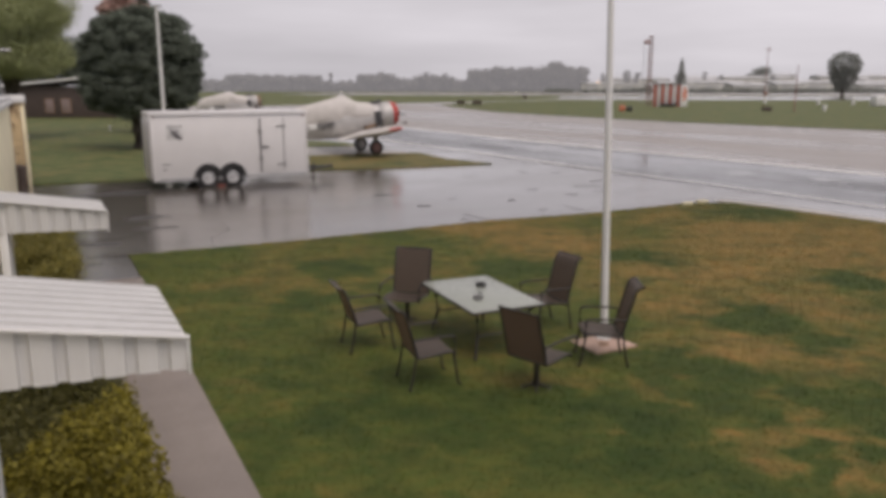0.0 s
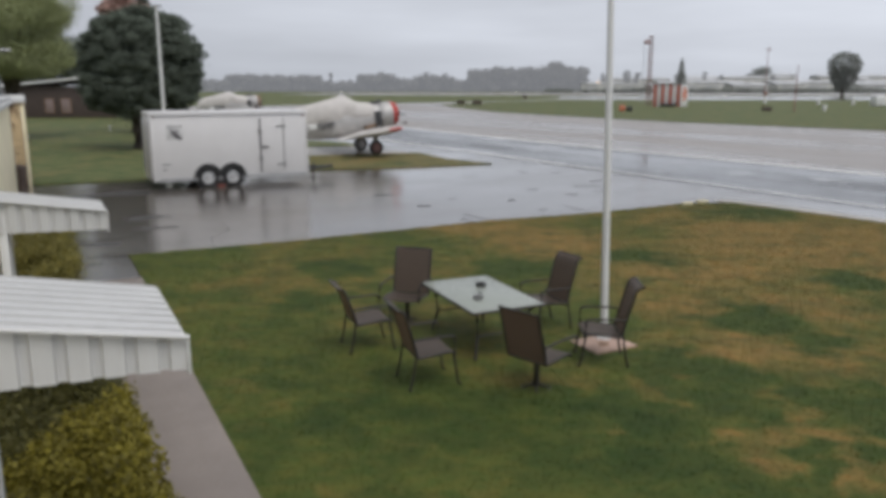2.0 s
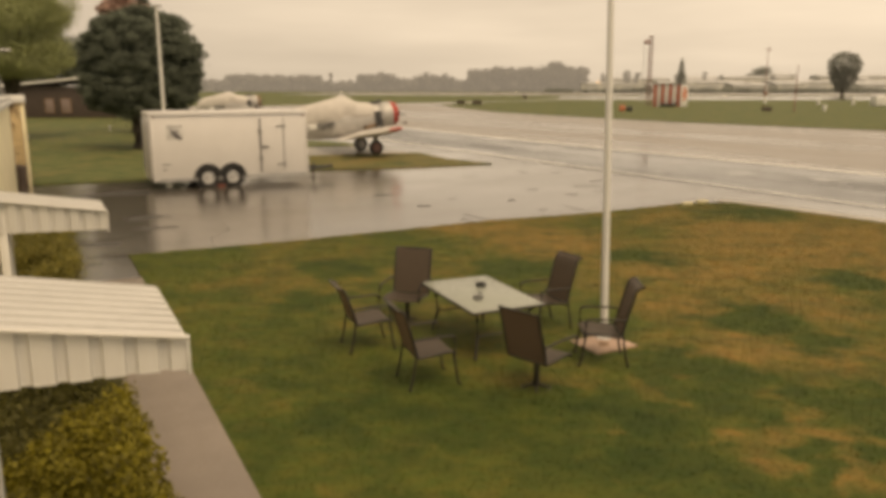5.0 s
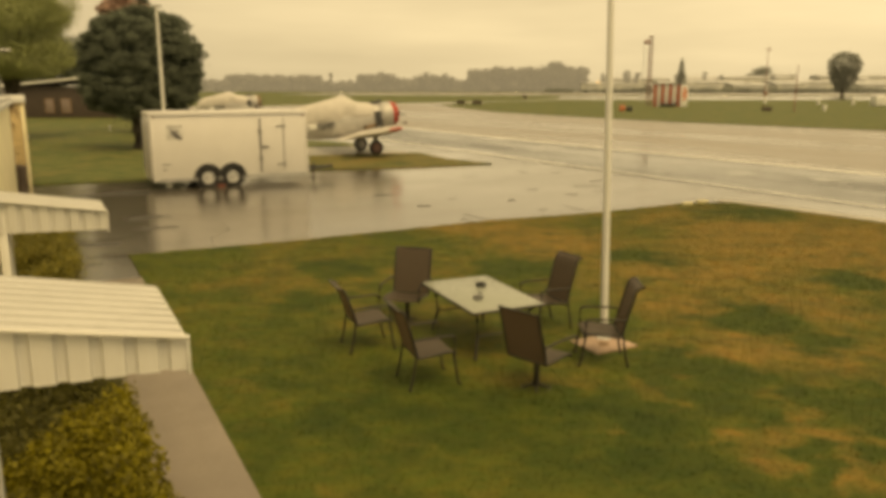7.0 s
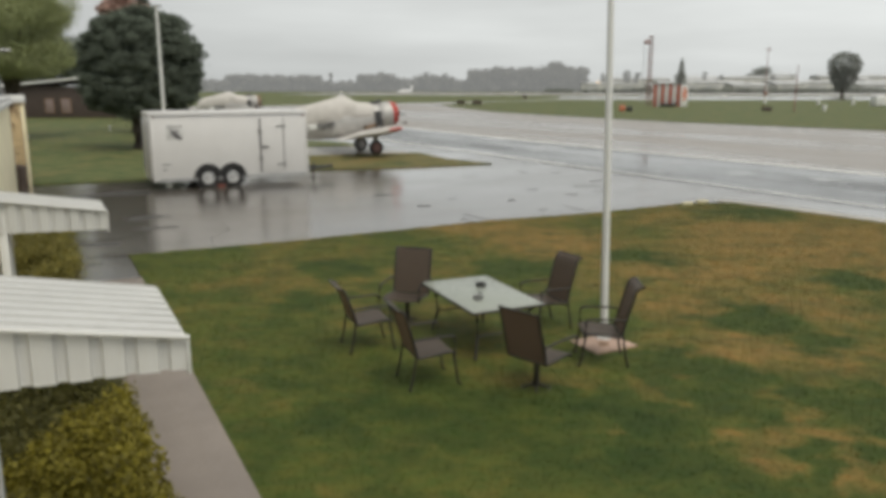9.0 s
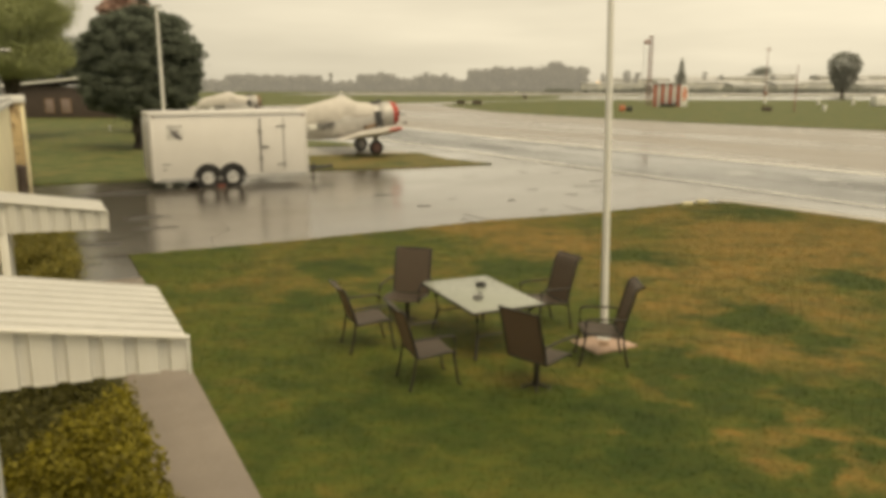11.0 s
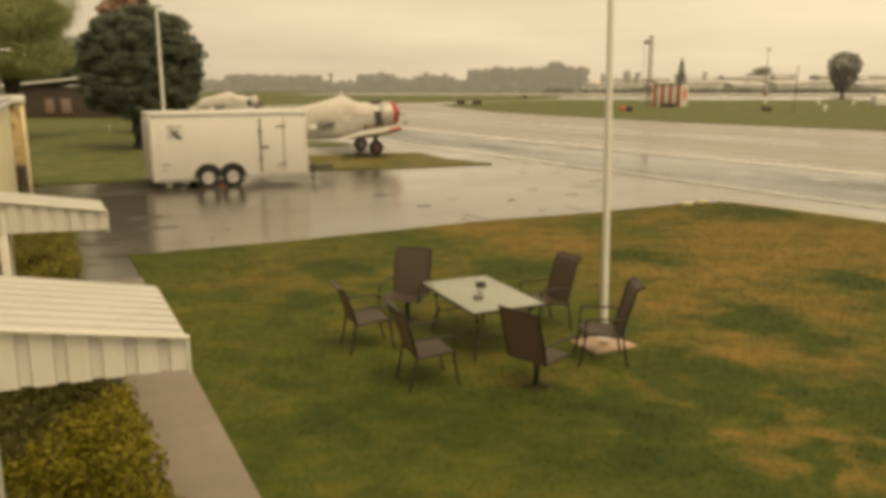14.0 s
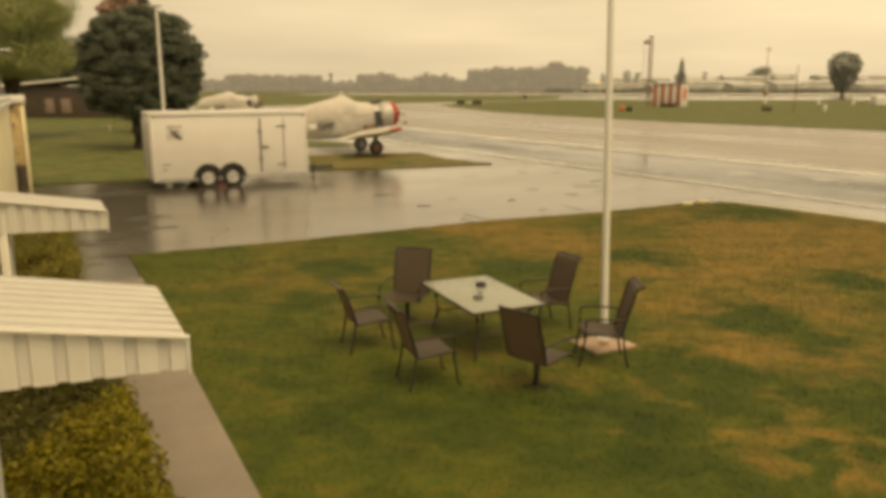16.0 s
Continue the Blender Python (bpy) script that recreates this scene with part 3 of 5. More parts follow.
def awning(s0, s1, w1, z1, drop, rise, post_in, name_label):
    """Ribbed white metal hood; its ribs run out from the wall and its cheeks are ribbed too."""
    inner = -0.96
    t = thing("awning", site(0, 0), name_label, "awning", group="door awnings")
    L = w1 - inner
    n = 8
    pitch = (s1 - s0) / n
    prof = [(s0 + a, d) for a, d in corrugation(n, pitch, 0.055, 0.52)]
    bm = B()
    sheet(bm, [[(inner, s, z1 + rise * L + d) for s, d in prof], [(w1 - 0.015, s, z1 + d) for s, d in prof]], (0, 0, -0.012))
    part("roof_sheet", bm, M_AWN, t, "ribbed white roof sheet")
    for name, s, out in (("front_cheek", s0, -1), ("rear_cheek", s1, 1)):
        m = 10
        step = L / m
        pr = corrugation(m, step, 0.026, 0.60)
        bm = B()
        sheet(bm, [[(w1 - a, s - out * d * -1, z1 + rise * a - 0.02) for a, d in pr],
                   [(w1 - a, s - out * d * -1, z1 + rise * a * 0.34 - drop - 0.035 * (a / L)) for a, d in pr]], (0, out * -0.006, 0))
        part(name, bm, M_AWN, t, "vertical ribbed white cheek panel")
    bm = B()
    box(bm, (w1 - 0.010, (s0 + s1) / 2, z1 - drop / 2 - 0.025), (0.02, s1 - s0 + 0.02, drop), 0.006)
    part("front_fascia", bm, M_AWN, t)
    bm = B()
    rod(bm, (w1 - 0.004, s0 - 0.028, z1 + 0.002), (inner, s0 - 0.028, z1 + rise * L + 0.002), 0.014)
    part("edge_roll", bm, M_AWN, t)
    for s in (s0 + 0.07, s1 - 0.07):
        bm = B()
        box(bm, (w1 - post_in, s, (z1 + 0.05) / 2), (0.09, 0.09, z1 + 0.05), 0.01)
        part("post", bm, M_WHITE, t, "white square post")


def leaf_cloud(rng, blobs, count, size, shell=0.55):
    """Leaves spread through ellipsoids (x, y, z, rx, ry, rz), denser near their skins."""
    vol = np.array([b[3] * b[4] * b[5] for b in blobs]) ** 0.67
    pick = rng.choice(len(blobs), count, p=vol / vol.sum())
    bl = np.array(blobs)[pick]
    d = rng.normal(size=(count, 3))
    d /= np.linalg.norm(d, axis=1, keepdims=True)
    r = shell + (1 - shell) * rng.random(count) ** 0.6
    r *= 1 + 0.10 * rng.normal(size=count)
    c = bl[:, :3] + d * bl[:, 3:] * r[:, None]
    a = rng.normal(size=(count, 3))
    a /= np.linalg.norm(a, axis=1, keepdims=True)
    b = np.cross(a, d + 0.3 * rng.normal(size=(count, 3)))
    b /= np.linalg.norm(b, axis=1, keepdims=True) + 1e-9
    s = size * rng.uniform(0.6, 1.4, count)[:, None]
    v = np.stack([c - a * s, c + b * s * 0.55, c + a * s, c - b * s * 0.55], 1)
    return v.reshape(-1, 3)


def leaf_mesh(name, verts, mat):
    me = bpy.data.meshes.new(name)
    n = len(verts) // 4
    me.from_pydata(verts.tolist(), [], np.arange(4 * n).reshape(-1, 4).tolist())
    me.materials.append(mat)
    return me


def crown_blobs(rng, c, r, n, lump=0.36, flat_lump=0.8):
    """A crown's clumps: a core and lumps round its skin."""
    blobs = [(*c, r[0] * 0.78, r[1] * 0.78, r[2] * 0.80)]
    for k in range(n):
        z = rng.uniform(-0.75, 1.0)
        a = 2.399963 * k + rng.uniform(-0.3, 0.3)
        q = math.sqrt(max(0.0, 1 - z * z))
        f = rng.uniform(0.66, 0.86)
        q2 = lump * rng.uniform(0.65, 1.15)
        blobs.append((c[0] + r[0] * f * q * math.cos(a), c[1] + r[1] * f * q * math.sin(a), c[2] + r[2] * f * z, r[0] * q2, r[1] * q2, r[2] * q2 * flat_lump))
    return blobs


def tree(at, trunk, crowns, leaves, leaf, mat, label, seed, lumps=26, group="", turn=0.0, name="tree", lump=0.36, flat_lump=0.8):
    """trunk: height, radius. crowns: (centre, radii) above the foot."""
    rng = np.random.default_rng(seed)
    t = thing(name, pose(*at, 0, 0, turn), label, "tree", group)
    bm = B()
    h, r = trunk
    tube(bm, [(0, 0, -0.1), (0.02 * h, 0, h * 0.3), (-0.02 * h, 0.02 * h, h * 0.65), (0.01 * h, 0, h)], r, 9)
    for v in bm.verts:
        k = 1.35 - 0.75 * max(0, v.co.z) / h
        v.co.x, v.co.y = v.co.x * k, v.co.y * k
    c0, r0 = crowns[0]
    for k in range(7):
        a = k * 2.4
        p = Vector((0, 0, h * rng.uniform(0.55, 0.95)))
        q = Vector(c0) + Vector((r0[0] * 0.6 * math.cos(a), r0[1] * 0.6 * math.sin(a), r0[2] * rng.uniform(-0.5, 0.5)))
        rod(bm, p, q, r * 0.5, r * 0.1, 6)
    part("trunk", bm, M_BARK, t, "grey-brown bark")
    vs = []
    tot = sum(x[0] * x[2] for _, x in crowns)
    for c, rr in crowns:
        vs.append(leaf_cloud(rng, crown_blobs(rng, c, rr, lumps, lump, flat_lump), int(leaves * rr[0] * rr[2] / tot), leaf))
    ob = new("crown", leaf_mesh("crown", np.concatenate(vs), mat))
    ob.parent = t
    return t


def shrub(m, blobs, leaves, leaf, mat, label, seed):
    rng = np.random.default_rng(seed)
    t = thing("shrub", m, label, "shrub", "shrubs by the wall")
    bm = B()
    for b in blobs[:6]:
        rod(bm, (b[0] * 0.9, b[1], 0), (b[0], b[1], max(0.1, b[2])), 0.02, 0.01, 6)
    tagged(part("stems", bm, M_BARK, t), kind="stuff")
    ob = new("foliage", leaf_mesh("foliage", leaf_cloud(rng, blobs, leaves, leaf, 0.5), mat))
    ob.parent = t
    return t


def hedge_blobs(rng, w0, w1, s0, s1, h, n, r, keep=None):
    """Sprigs and cores of a hedge; keep(w, s) trims its plan."""
    out = []
    for k in range(n):
        q = r * rng.uniform(0.45, 1.25)
        out.append((rng.uniform(w0 + q, w1 - q), rng.uniform(s0 + q, s1 - q), h - r + rng.uniform(-0.5, 0.75) * (r - 0.4 * q), q, q * rng.uniform(0.8, 1.2), q * rng.uniform(0.9, 1.35)))
        out.append((rng.uniform(w0 + r, w1 - r), rng.uniform(s0 + r, s1 - r), h * 0.35, r, r, h * 0.35))
    return [b for b in out if keep is None or keep(b[0], b[1])]


# ---- trailer ----
def wheel(parent, at, r, w, hub, m=None):
    """A wheel with its axle along y."""
    turn = pose(*at, 90, 0, 0)
    e = B()
    lathe(e, [(r * 0.60, -w / 2), (r * 0.93, -w / 2), (r, -w * 0.32), (r, w * 0.32), (r * 0.93, w / 2), (r * 0.62, w / 2), (r * 0.61, w * 0.2), (0.02, w * 0.2)], 28)
    ty = part("wheel", e, M_RUBBER, parent, "black rubber tyre", turn)
    e = B()
    lathe(e, [(r * 0.64, -w * 0.4), (r * 0.64, w * 0.42), (r * 0.56, w * 0.44), (r * 0.5, w * 0.3), (r * 0.22, w * 0.36), (r * 0.16, w * 0.46), (0.01, w * 0.48)], 24)
    part("rim", e, hub, ty, "pale metal rim")
    e = B()
    lathe(e, [(r * 0.13, w * 0.40), (r * 0.13, w * 0.50), (r * 0.08, w * 0.54), (0.01, w * 0.54)], 14)
    part("hub_cap", e, M_HINGE, ty, "small grey hub cap")
    for k in range(8):
        a = k * math.pi / 4
        e = B()
        rod(e, (r * 0.40 * math.cos(a), r * 0.40 * math.sin(a), w * 0.28), (r * 0.40 * math.cos(a), r * 0.40 * math.sin(a), w * 0.345), r * 0.062, None, 8)
        part("rim_slot", e, M_DARK, ty)
    return ty


def build_trailer(m):
    """Origin under the near rear corner; x runs to the tongue, y to the far side."""
    L, Wd, z0, z1 = 5.5, 2.05, 0.27, 2.56
    t = thing("cargo_trailer", m, "white enclosed twin-axle cargo trailer on wet asphalt", "trailer")
    bm = B()
    box(bm, (L / 2, Wd / 2, (z0 + z1) / 2), (L, Wd, z1 - z0), 0.025)
    part("body", bm, M_TRAILER, t)
    bm = B()
    box(bm, (L / 2, Wd / 2, z1 + 0.03), (L + 0.05, Wd + 0.06, 0.13), 0.035)
    part("roof_cap", bm, M_TRAILER, t, "white rounded roof edge")
    for y in (-0.012, Wd + 0.012):
        bm = B()
        box(bm, (L / 2, y, z1 - 0.055), (L, 0.02, 0.03), 0.005)
        part("roof_trim", bm, M_TRIM, t, "grey aluminium trim strip")
        bm = B()
        box(bm, (L / 2 + 0.1, y, z0 + 0.05), (L - 0.2, 0.02, 0.14), 0.005)
        part("skirt_trim", bm, M_SKIRT, t, "aluminium skirt trim")
    for x in (0.03, L - 0.03):
        bm = B()
        box(bm, (x, -0.008, (z0 + z1) / 2), (0.06, 0.03, z1 - z0), 0.008)
        part("corner_post", bm, M_TRAILER, t)
    bm = B()
    box(bm, (-0.02, Wd / 2, 1.44), (0.04, Wd - 0.16, 2.0), 0.01)
    rear = part("rear_ramp_door", bm, M_TRAILER, t, "white rear ramp door")
    for y in (0.35, Wd - 0.35):
        bm = B()
        rod(bm, (-0.07, y, 0.6), (-0.07, y, 2.3), 0.016)
        part("lock_bar", bm, M_HINGE, rear)
    # side door with strap hinges and lock bar
    bm = B()
    box(bm, (4.18, -0.014, 1.40), (0.80, 0.03, 1.98), 0.01)
    d = part("side_door", bm, M_TRAILER, t, "white side door with strap hinges")
    bm = B()
    rod(bm, (3.74, -0.045, 0.46), (3.74, -0.045, 2.42), 0.022)
    part("lock_bar", bm, M_HINGE, d, "grey lock bar")
    for z in (0.95, 1.95):
        bm = B()
        box(bm, (3.74, -0.05, z), (0.09, 0.05, 0.18), 0.01)
        part("bar_keeper", bm, M_HINGE, d)
    bm = B()
    rod(bm, (4.60, -0.035, 0.5), (4.60, -0.035, 2.38), 0.014)
    part("hinge_bar", bm, M_HINGE, d)
    for z in (0.72, 2.10):
        bm = B()
        box(bm, (4.52, -0.045, z), (0.36, 0.03, 0.05), 0.008)
        part("strap_hinge", bm, M_HINGE, d)
    bm = B()
    box(bm, (3.90, -0.055, 1.36), (0.30, 0.04, 0.05), 0.01)
    part("handle", bm, M_DARK, d)
    # twin wheels under rounded mudguards, both sides
    for y, sgn in ((0.02, 1), (Wd - 0.02, -1)):
        for x in (1.82, 2.68):
            w = wheel(t, (x, y, 0.35), 0.35, 0.22, M_RIM)
            if sgn < 0:
                w.matrix_basis = pose(x, y, 0.35, -90, 0, 0)
            bm = B()
            ring = []
            for k in range(13):
                a = math.pi * k / 12
                ring.append(a)
            g = [[(x + rr * math.cos(a), y - sgn * yy, 0.36 + rr * math.sin(a) * 1.02) for a in ring] for rr, yy in ((0.47, -0.06), (0.485, 0.12), (0.45, 0.15), (0.40, 0.15))]
            sheet(bm, g, (0, sgn * 0.01, 0))
            part("mudguard", bm, M_DARK, t, "black rounded mudguard")
            # the body is uncut: a black disc paints the well's shade
            bm = B()
            rod(bm, (x, y - sgn * 0.032, 0.36), (x, y + sgn * 0.05, 0.36), 0.45, None, 24)
            part("well_shade_disc", bm, M_BLACK, t, "black disc painting the shade in the wheel well")
    bm = B()
    box(bm, (L / 2, Wd / 2, 0.30), (L - 0.1, 0.1, 0.12), 0.01)
    box(bm, (2.4, Wd / 2, 0.35), (0.08, Wd - 0.2, 0.08), 0.01)
    part("chassis_beam", bm, M_DARK, t)
    bm = B()
    for y in (0.35, Wd - 0.35):
        rod(bm, (L - 0.05, y, 0.42), (L + 1.15, Wd / 2, 0.42), 0.045)
    box(bm, (L + 1.22, Wd / 2, 0.44), (0.24, 0.12, 0.12), 0.02)
    tg = part("tongue", bm, M_DARK, t, "black towing tongue")
    bm = B()
    rod(bm, (L + 0.55, Wd / 2, 0.0), (L + 0.55, Wd / 2, 0.62), 0.03)
    rod(bm, (L + 0.55, Wd / 2, 0.0), (L + 0.55, Wd / 2, 0.03), 0.09)
    part("jack", bm, M_DARK, tg)
    bm = B()
    box(bm, (L + 0.02, 0.12, 0.62), (0.05, 0.2, 0.6), 0.02)
    part("stone_guard", bm, M_TRIM, t)
    bm = B()
    box(bm, (2.25, -0.05, 0.045), (0.30, 0.14, 0.09), 0.03)
    part("wheel_chock", bm, M_CHOCK, t, "dull red chock between the wheels")
    # emblem near the rear and two small plates low down
    bm = B()
    for x, z, w, h in ((0.58, 2.15, 0.07, 0.07), (0.70, 2.16, 0.09, 0.05), (0.83, 2.15, 0.07, 0.06), (0.96, 2.16, 0.10, 0.04), (0.69, 2.04, 0.13, 0.06),
                       (0.80, 1.98, 0.24, 0.08), (0.73, 1.90, 0.20, 0.09), (0.84, 1.85, 0.22, 0.10), (0.90, 1.77, 0.15, 0.10), (0.99, 1.73, 0.07, 0.05)):
        box(bm, (x, -0.005, z), (w, 0.012, h), 0.003, Matrix.Translation((x, 0, z)) @ pose(0, 0, 0, 0, 14 * math.sin(37 * x), 0) @ Matrix.Translation((-x, 0, -z)))
    back = B()
    box(back, (0.78, -0.001, 1.97), (0.56, 0.010, 0.52), 0.002)
    part("emblem_backing", back, M_AWN, t, "pale grey decal backing")
    part("emblem", bm, worn("faded_decal", (0.13, 0.12, 0.13), 0.5, vary=0.4, scale=9), t, "faded dark decal of plain shapes")
    for x, z, w in ((0.45, 0.86, 0.30), (0.38, 0.68, 0.14)):
        bm = B()
        box(bm, (x, -0.004, z), (w, 0.012, 0.05), 0.003)
        part("marker_plate", bm, M_HINGE, t)
    for x in (0.12, L - 0.15):
        bm = B()
        box(bm, (x, -0.012, z1 - 0.09), (0.09, 0.02, 0.03), 0.004)
        part("marker_lamp", bm, M_MAST, t, "small dull marker lamp")
    return t


# ---- patio set ----
def sling_grid(w, pts, sag=0.012):
    return [[(x * w / 2, y, z - sag * (1 - x * x)) for x in (-1, -0.6, -0.2, 0.2, 0.6, 1)] for y, z in pts]


SEAT = [(0.29, 0.395), (0.26, 0.424), (0.16, 0.432), (-0.02, 0.41), (-0.17, 0.395)]


def back_curve(top, roll):
    """Side profile of a sling back: upright with a slight lean, rolled over at the top."""
    low = 0.40
    pts = [(-0.19 - 0.165 * f ** 1.1, low + (top - low) * f) for f in (0.0, 0.25, 0.5, 0.75, 0.92)]
    y, z = pts[-1]
    return pts + [(y - 0.035 * roll, top - 0.012), (y - 0.085 * roll, top)]


def chair(m, swivel=False, top=0.98, label=""):
    t = thing("patio_chair", m, label or "brown sling patio chair with dark metal frame on the lawn", "chair", "chairs round the table")
    back = back_curve(top, 0.35 if swivel else 1.0)
    w = 0.53 if swivel else 0.50
    bm = B()
    sheet(bm, sling_grid(w, SEAT), (0, 0, -0.008))
    part("seat", bm, M_SLING, t, "woven brown sling seat")
    bm = B()
    sheet(bm, sling_grid(w, back, 0.0), (0, -0.008, 0))
    part("backrest", bm, M_SLING, t, "tall woven brown sling back")
    reach = 0.36 if swivel else 0.27
    for s in (-1, 1):
        x = s * (w / 2 + 0.012)
        bm = B()
        tube(bm, [(x, y, z - 0.012) for y, z in SEAT] + [(x, y, z) for y, z in back], 0.016)
        part("side_rail", bm, M_FRAME, t)
        bm = B()
        xa = s * (w / 2 + 0.035)
        tube(bm, [(xa, -0.245, 0.615), (xa, -0.10, 0.622), (xa, 0.10, 0.628), (xa, reach - 0.06, 0.628), (xa, reach - 0.015, 0.615), (xa, reach, 0.575), (xa, reach - 0.005, 0.42)], 0.014)
        part("armrest", bm, M_FRAME, t, "slender dark armrest")
        if not swivel:
            bm = B()
            tube(bm, [(x, 0.255, 0.42), (x, 0.285, 0.24), (x, 0.305, 0.10), (x, 0.335, 0.0)], 0.014)
            leg = part("leg", bm, M_FRAME, t)
            bm = B()
            rod(bm, (x, 0.335, -0.004), (x, 0.335, 0.02), 0.019)
            part("foot_cap", bm, M_RUBBER, leg)
            bm = B()
            tube(bm, [(x, -0.20, 0.44), (x, -0.235, 0.2), (x, -0.28, 0.0)], 0.014)
            leg = part("leg", bm, M_FRAME, t)
            bm = B()
            rod(bm, (x, -0.28, -0.004), (x, -0.28, 0.02), 0.019)
            part("foot_cap", bm, M_RUBBER, leg)
    for y, z in ((0.27, 0.39), (-0.19, 0.385)):
        bm = B()
        rod(bm, (-w / 2, y, z), (w / 2, y, z), 0.012)
        part("cross_bar", bm, M_FRAME, t)
    bm = B()
    rod(bm, (-w / 2 - 0.012, *back[-1]), (w / 2 + 0.012, *back[-1]), 0.014)
    part("top_bar", bm, M_FRAME, t)
    if swivel:
        bm = B()
        rod(bm, (0, 0.0, 0.02), (0, 0.0, 0.36), 0.036)
        box(bm, (0, 0.02, 0.365), (0.36, 0.32, 0.035), 0.01)
        part("pedestal", bm, M_FRAME, t, "dark swivel pedestal")
        bm = B()
        n = 28
        tube(bm, [(0.17 * math.cos(2 * math.pi * k / n), 0.17 * math.sin(2 * math.pi * k / n), -0.008) for k in range(n + 1)], 0.010)
        for a in (0.6, 2.5, 4.0, 5.4):
            rod(bm, (0, 0, 0.05), (0.17 * math.cos(a), 0.17 * math.sin(a), -0.004), 0.012)
        part("base_ring", bm, M_FRAME, t)
    return t


def table(m):
    """x runs along the long side."""
    L, W, h = 1.68, 1.04, 0.685
    t = thing("patio_table", m, "rectangular frosted-glass patio table with dark metal frame", "table")
    bm = B()
    box(bm, (0, 0, h), (L, W, 0.012), 0.004)
    part("glass_top", bm, M_GLASS_TOP, t, "pale frosted glass top")
    bm = B()
    for y in (-W / 2, W / 2):
        rod(bm, (-L / 2, y, h - 0.012), (L / 2, y, h - 0.012), 0.018)
    for x in (-L / 2, L / 2):
        rod(bm, (x, -W / 2, h - 0.012), (x, W / 2, h - 0.012), 0.018)
    part("rim_frame", bm, M_FRAME, t)
    for x in (-1, 1):
        for y in (-1, 1):
            bm = B()
            tube(bm, [(x * L * 0.44, y * W * 0.40, h - 0.03), (x * L * 0.40, y * W * 0.36, 0.55), (x * L * 0.38, y * W * 0.34, 0.3), (x * L * 0.42, y * W * 0.40, 0.0)], 0.02)
            part("leg", bm, M_FRAME, t, "curved dark leg")
        bm = B()
        rod(bm, (x * L * 0.38, -W * 0.34, 0.3), (x * L * 0.38, W * 0.34, 0.3), 0.012)
        part("stretcher", bm, M_FRAME, t)
    bm = B()
    lathe(bm, [(0.035, h + 0.004), (0.035, h + 0.012), (0.022, h + 0.014), (0.02, h - 0.03)], 18)
    part("umbrella_ring", bm, M_DARK, t, "dark umbrella ring")
    return t


def ashtray(m, r, mat, label):
    bm = B()
    lathe(bm, [(0.01, 0.006), (r * 0.8, 0.008), (r * 0.86, 0.04), (r, 0.045), (r * 1.02, 0.03), (r * 0.9, 0.0), (0.01, 0.0)], 24)
    return solo("ashtray", bm, mat, label, "ashtray", m, "ashtrays on the table")


# ---- aircraft ----
def loft(bm, secs, n=22, power=2.2):
    """Rings along x: (x, z, half width, half height)."""
    rings = []
    for x, z, hw, hh in secs:
        ring = []
        for k in range(n):
            a = 2 * math.pi * k / n
            c, s = math.cos(a), math.sin(a)
            q = (abs(c) ** power + abs(s) ** power) ** (-1 / power)
            ring.append(bm.verts.new((x, hw * c * q, z + hh * s * q)))
        rings.append(ring)
    skin(bm, rings)


def wing(bm, y0, y1, x0, c0, x1, c1, z0, z1, thick=0.13, n=5):
    """A wing panel: leading edge x0 to x1, chords c0 to c1."""
    foil = [(0, 0), (0.03, 0.45), (0.15, 0.9), (0.35, 1.0), (0.7, 0.5), (1, 0.03), (0.7, -0.15), (0.3, -0.35), (0.04, -0.25)]
    rings = []
    for k in range(n + 1):
        f = k / n
        y, x, c, z = y0 + (y1 - y0) * f, x0 + (x1 - x0) * f, c0 + (c1 - c0) * f, z0 + (z1 - z0) * f
        rings.append([bm.verts.new((x - c * u, y, z + c * thick * 0.62 * v)) for u, v in foil])
    skin(bm, rings)


STANCE = -7.5


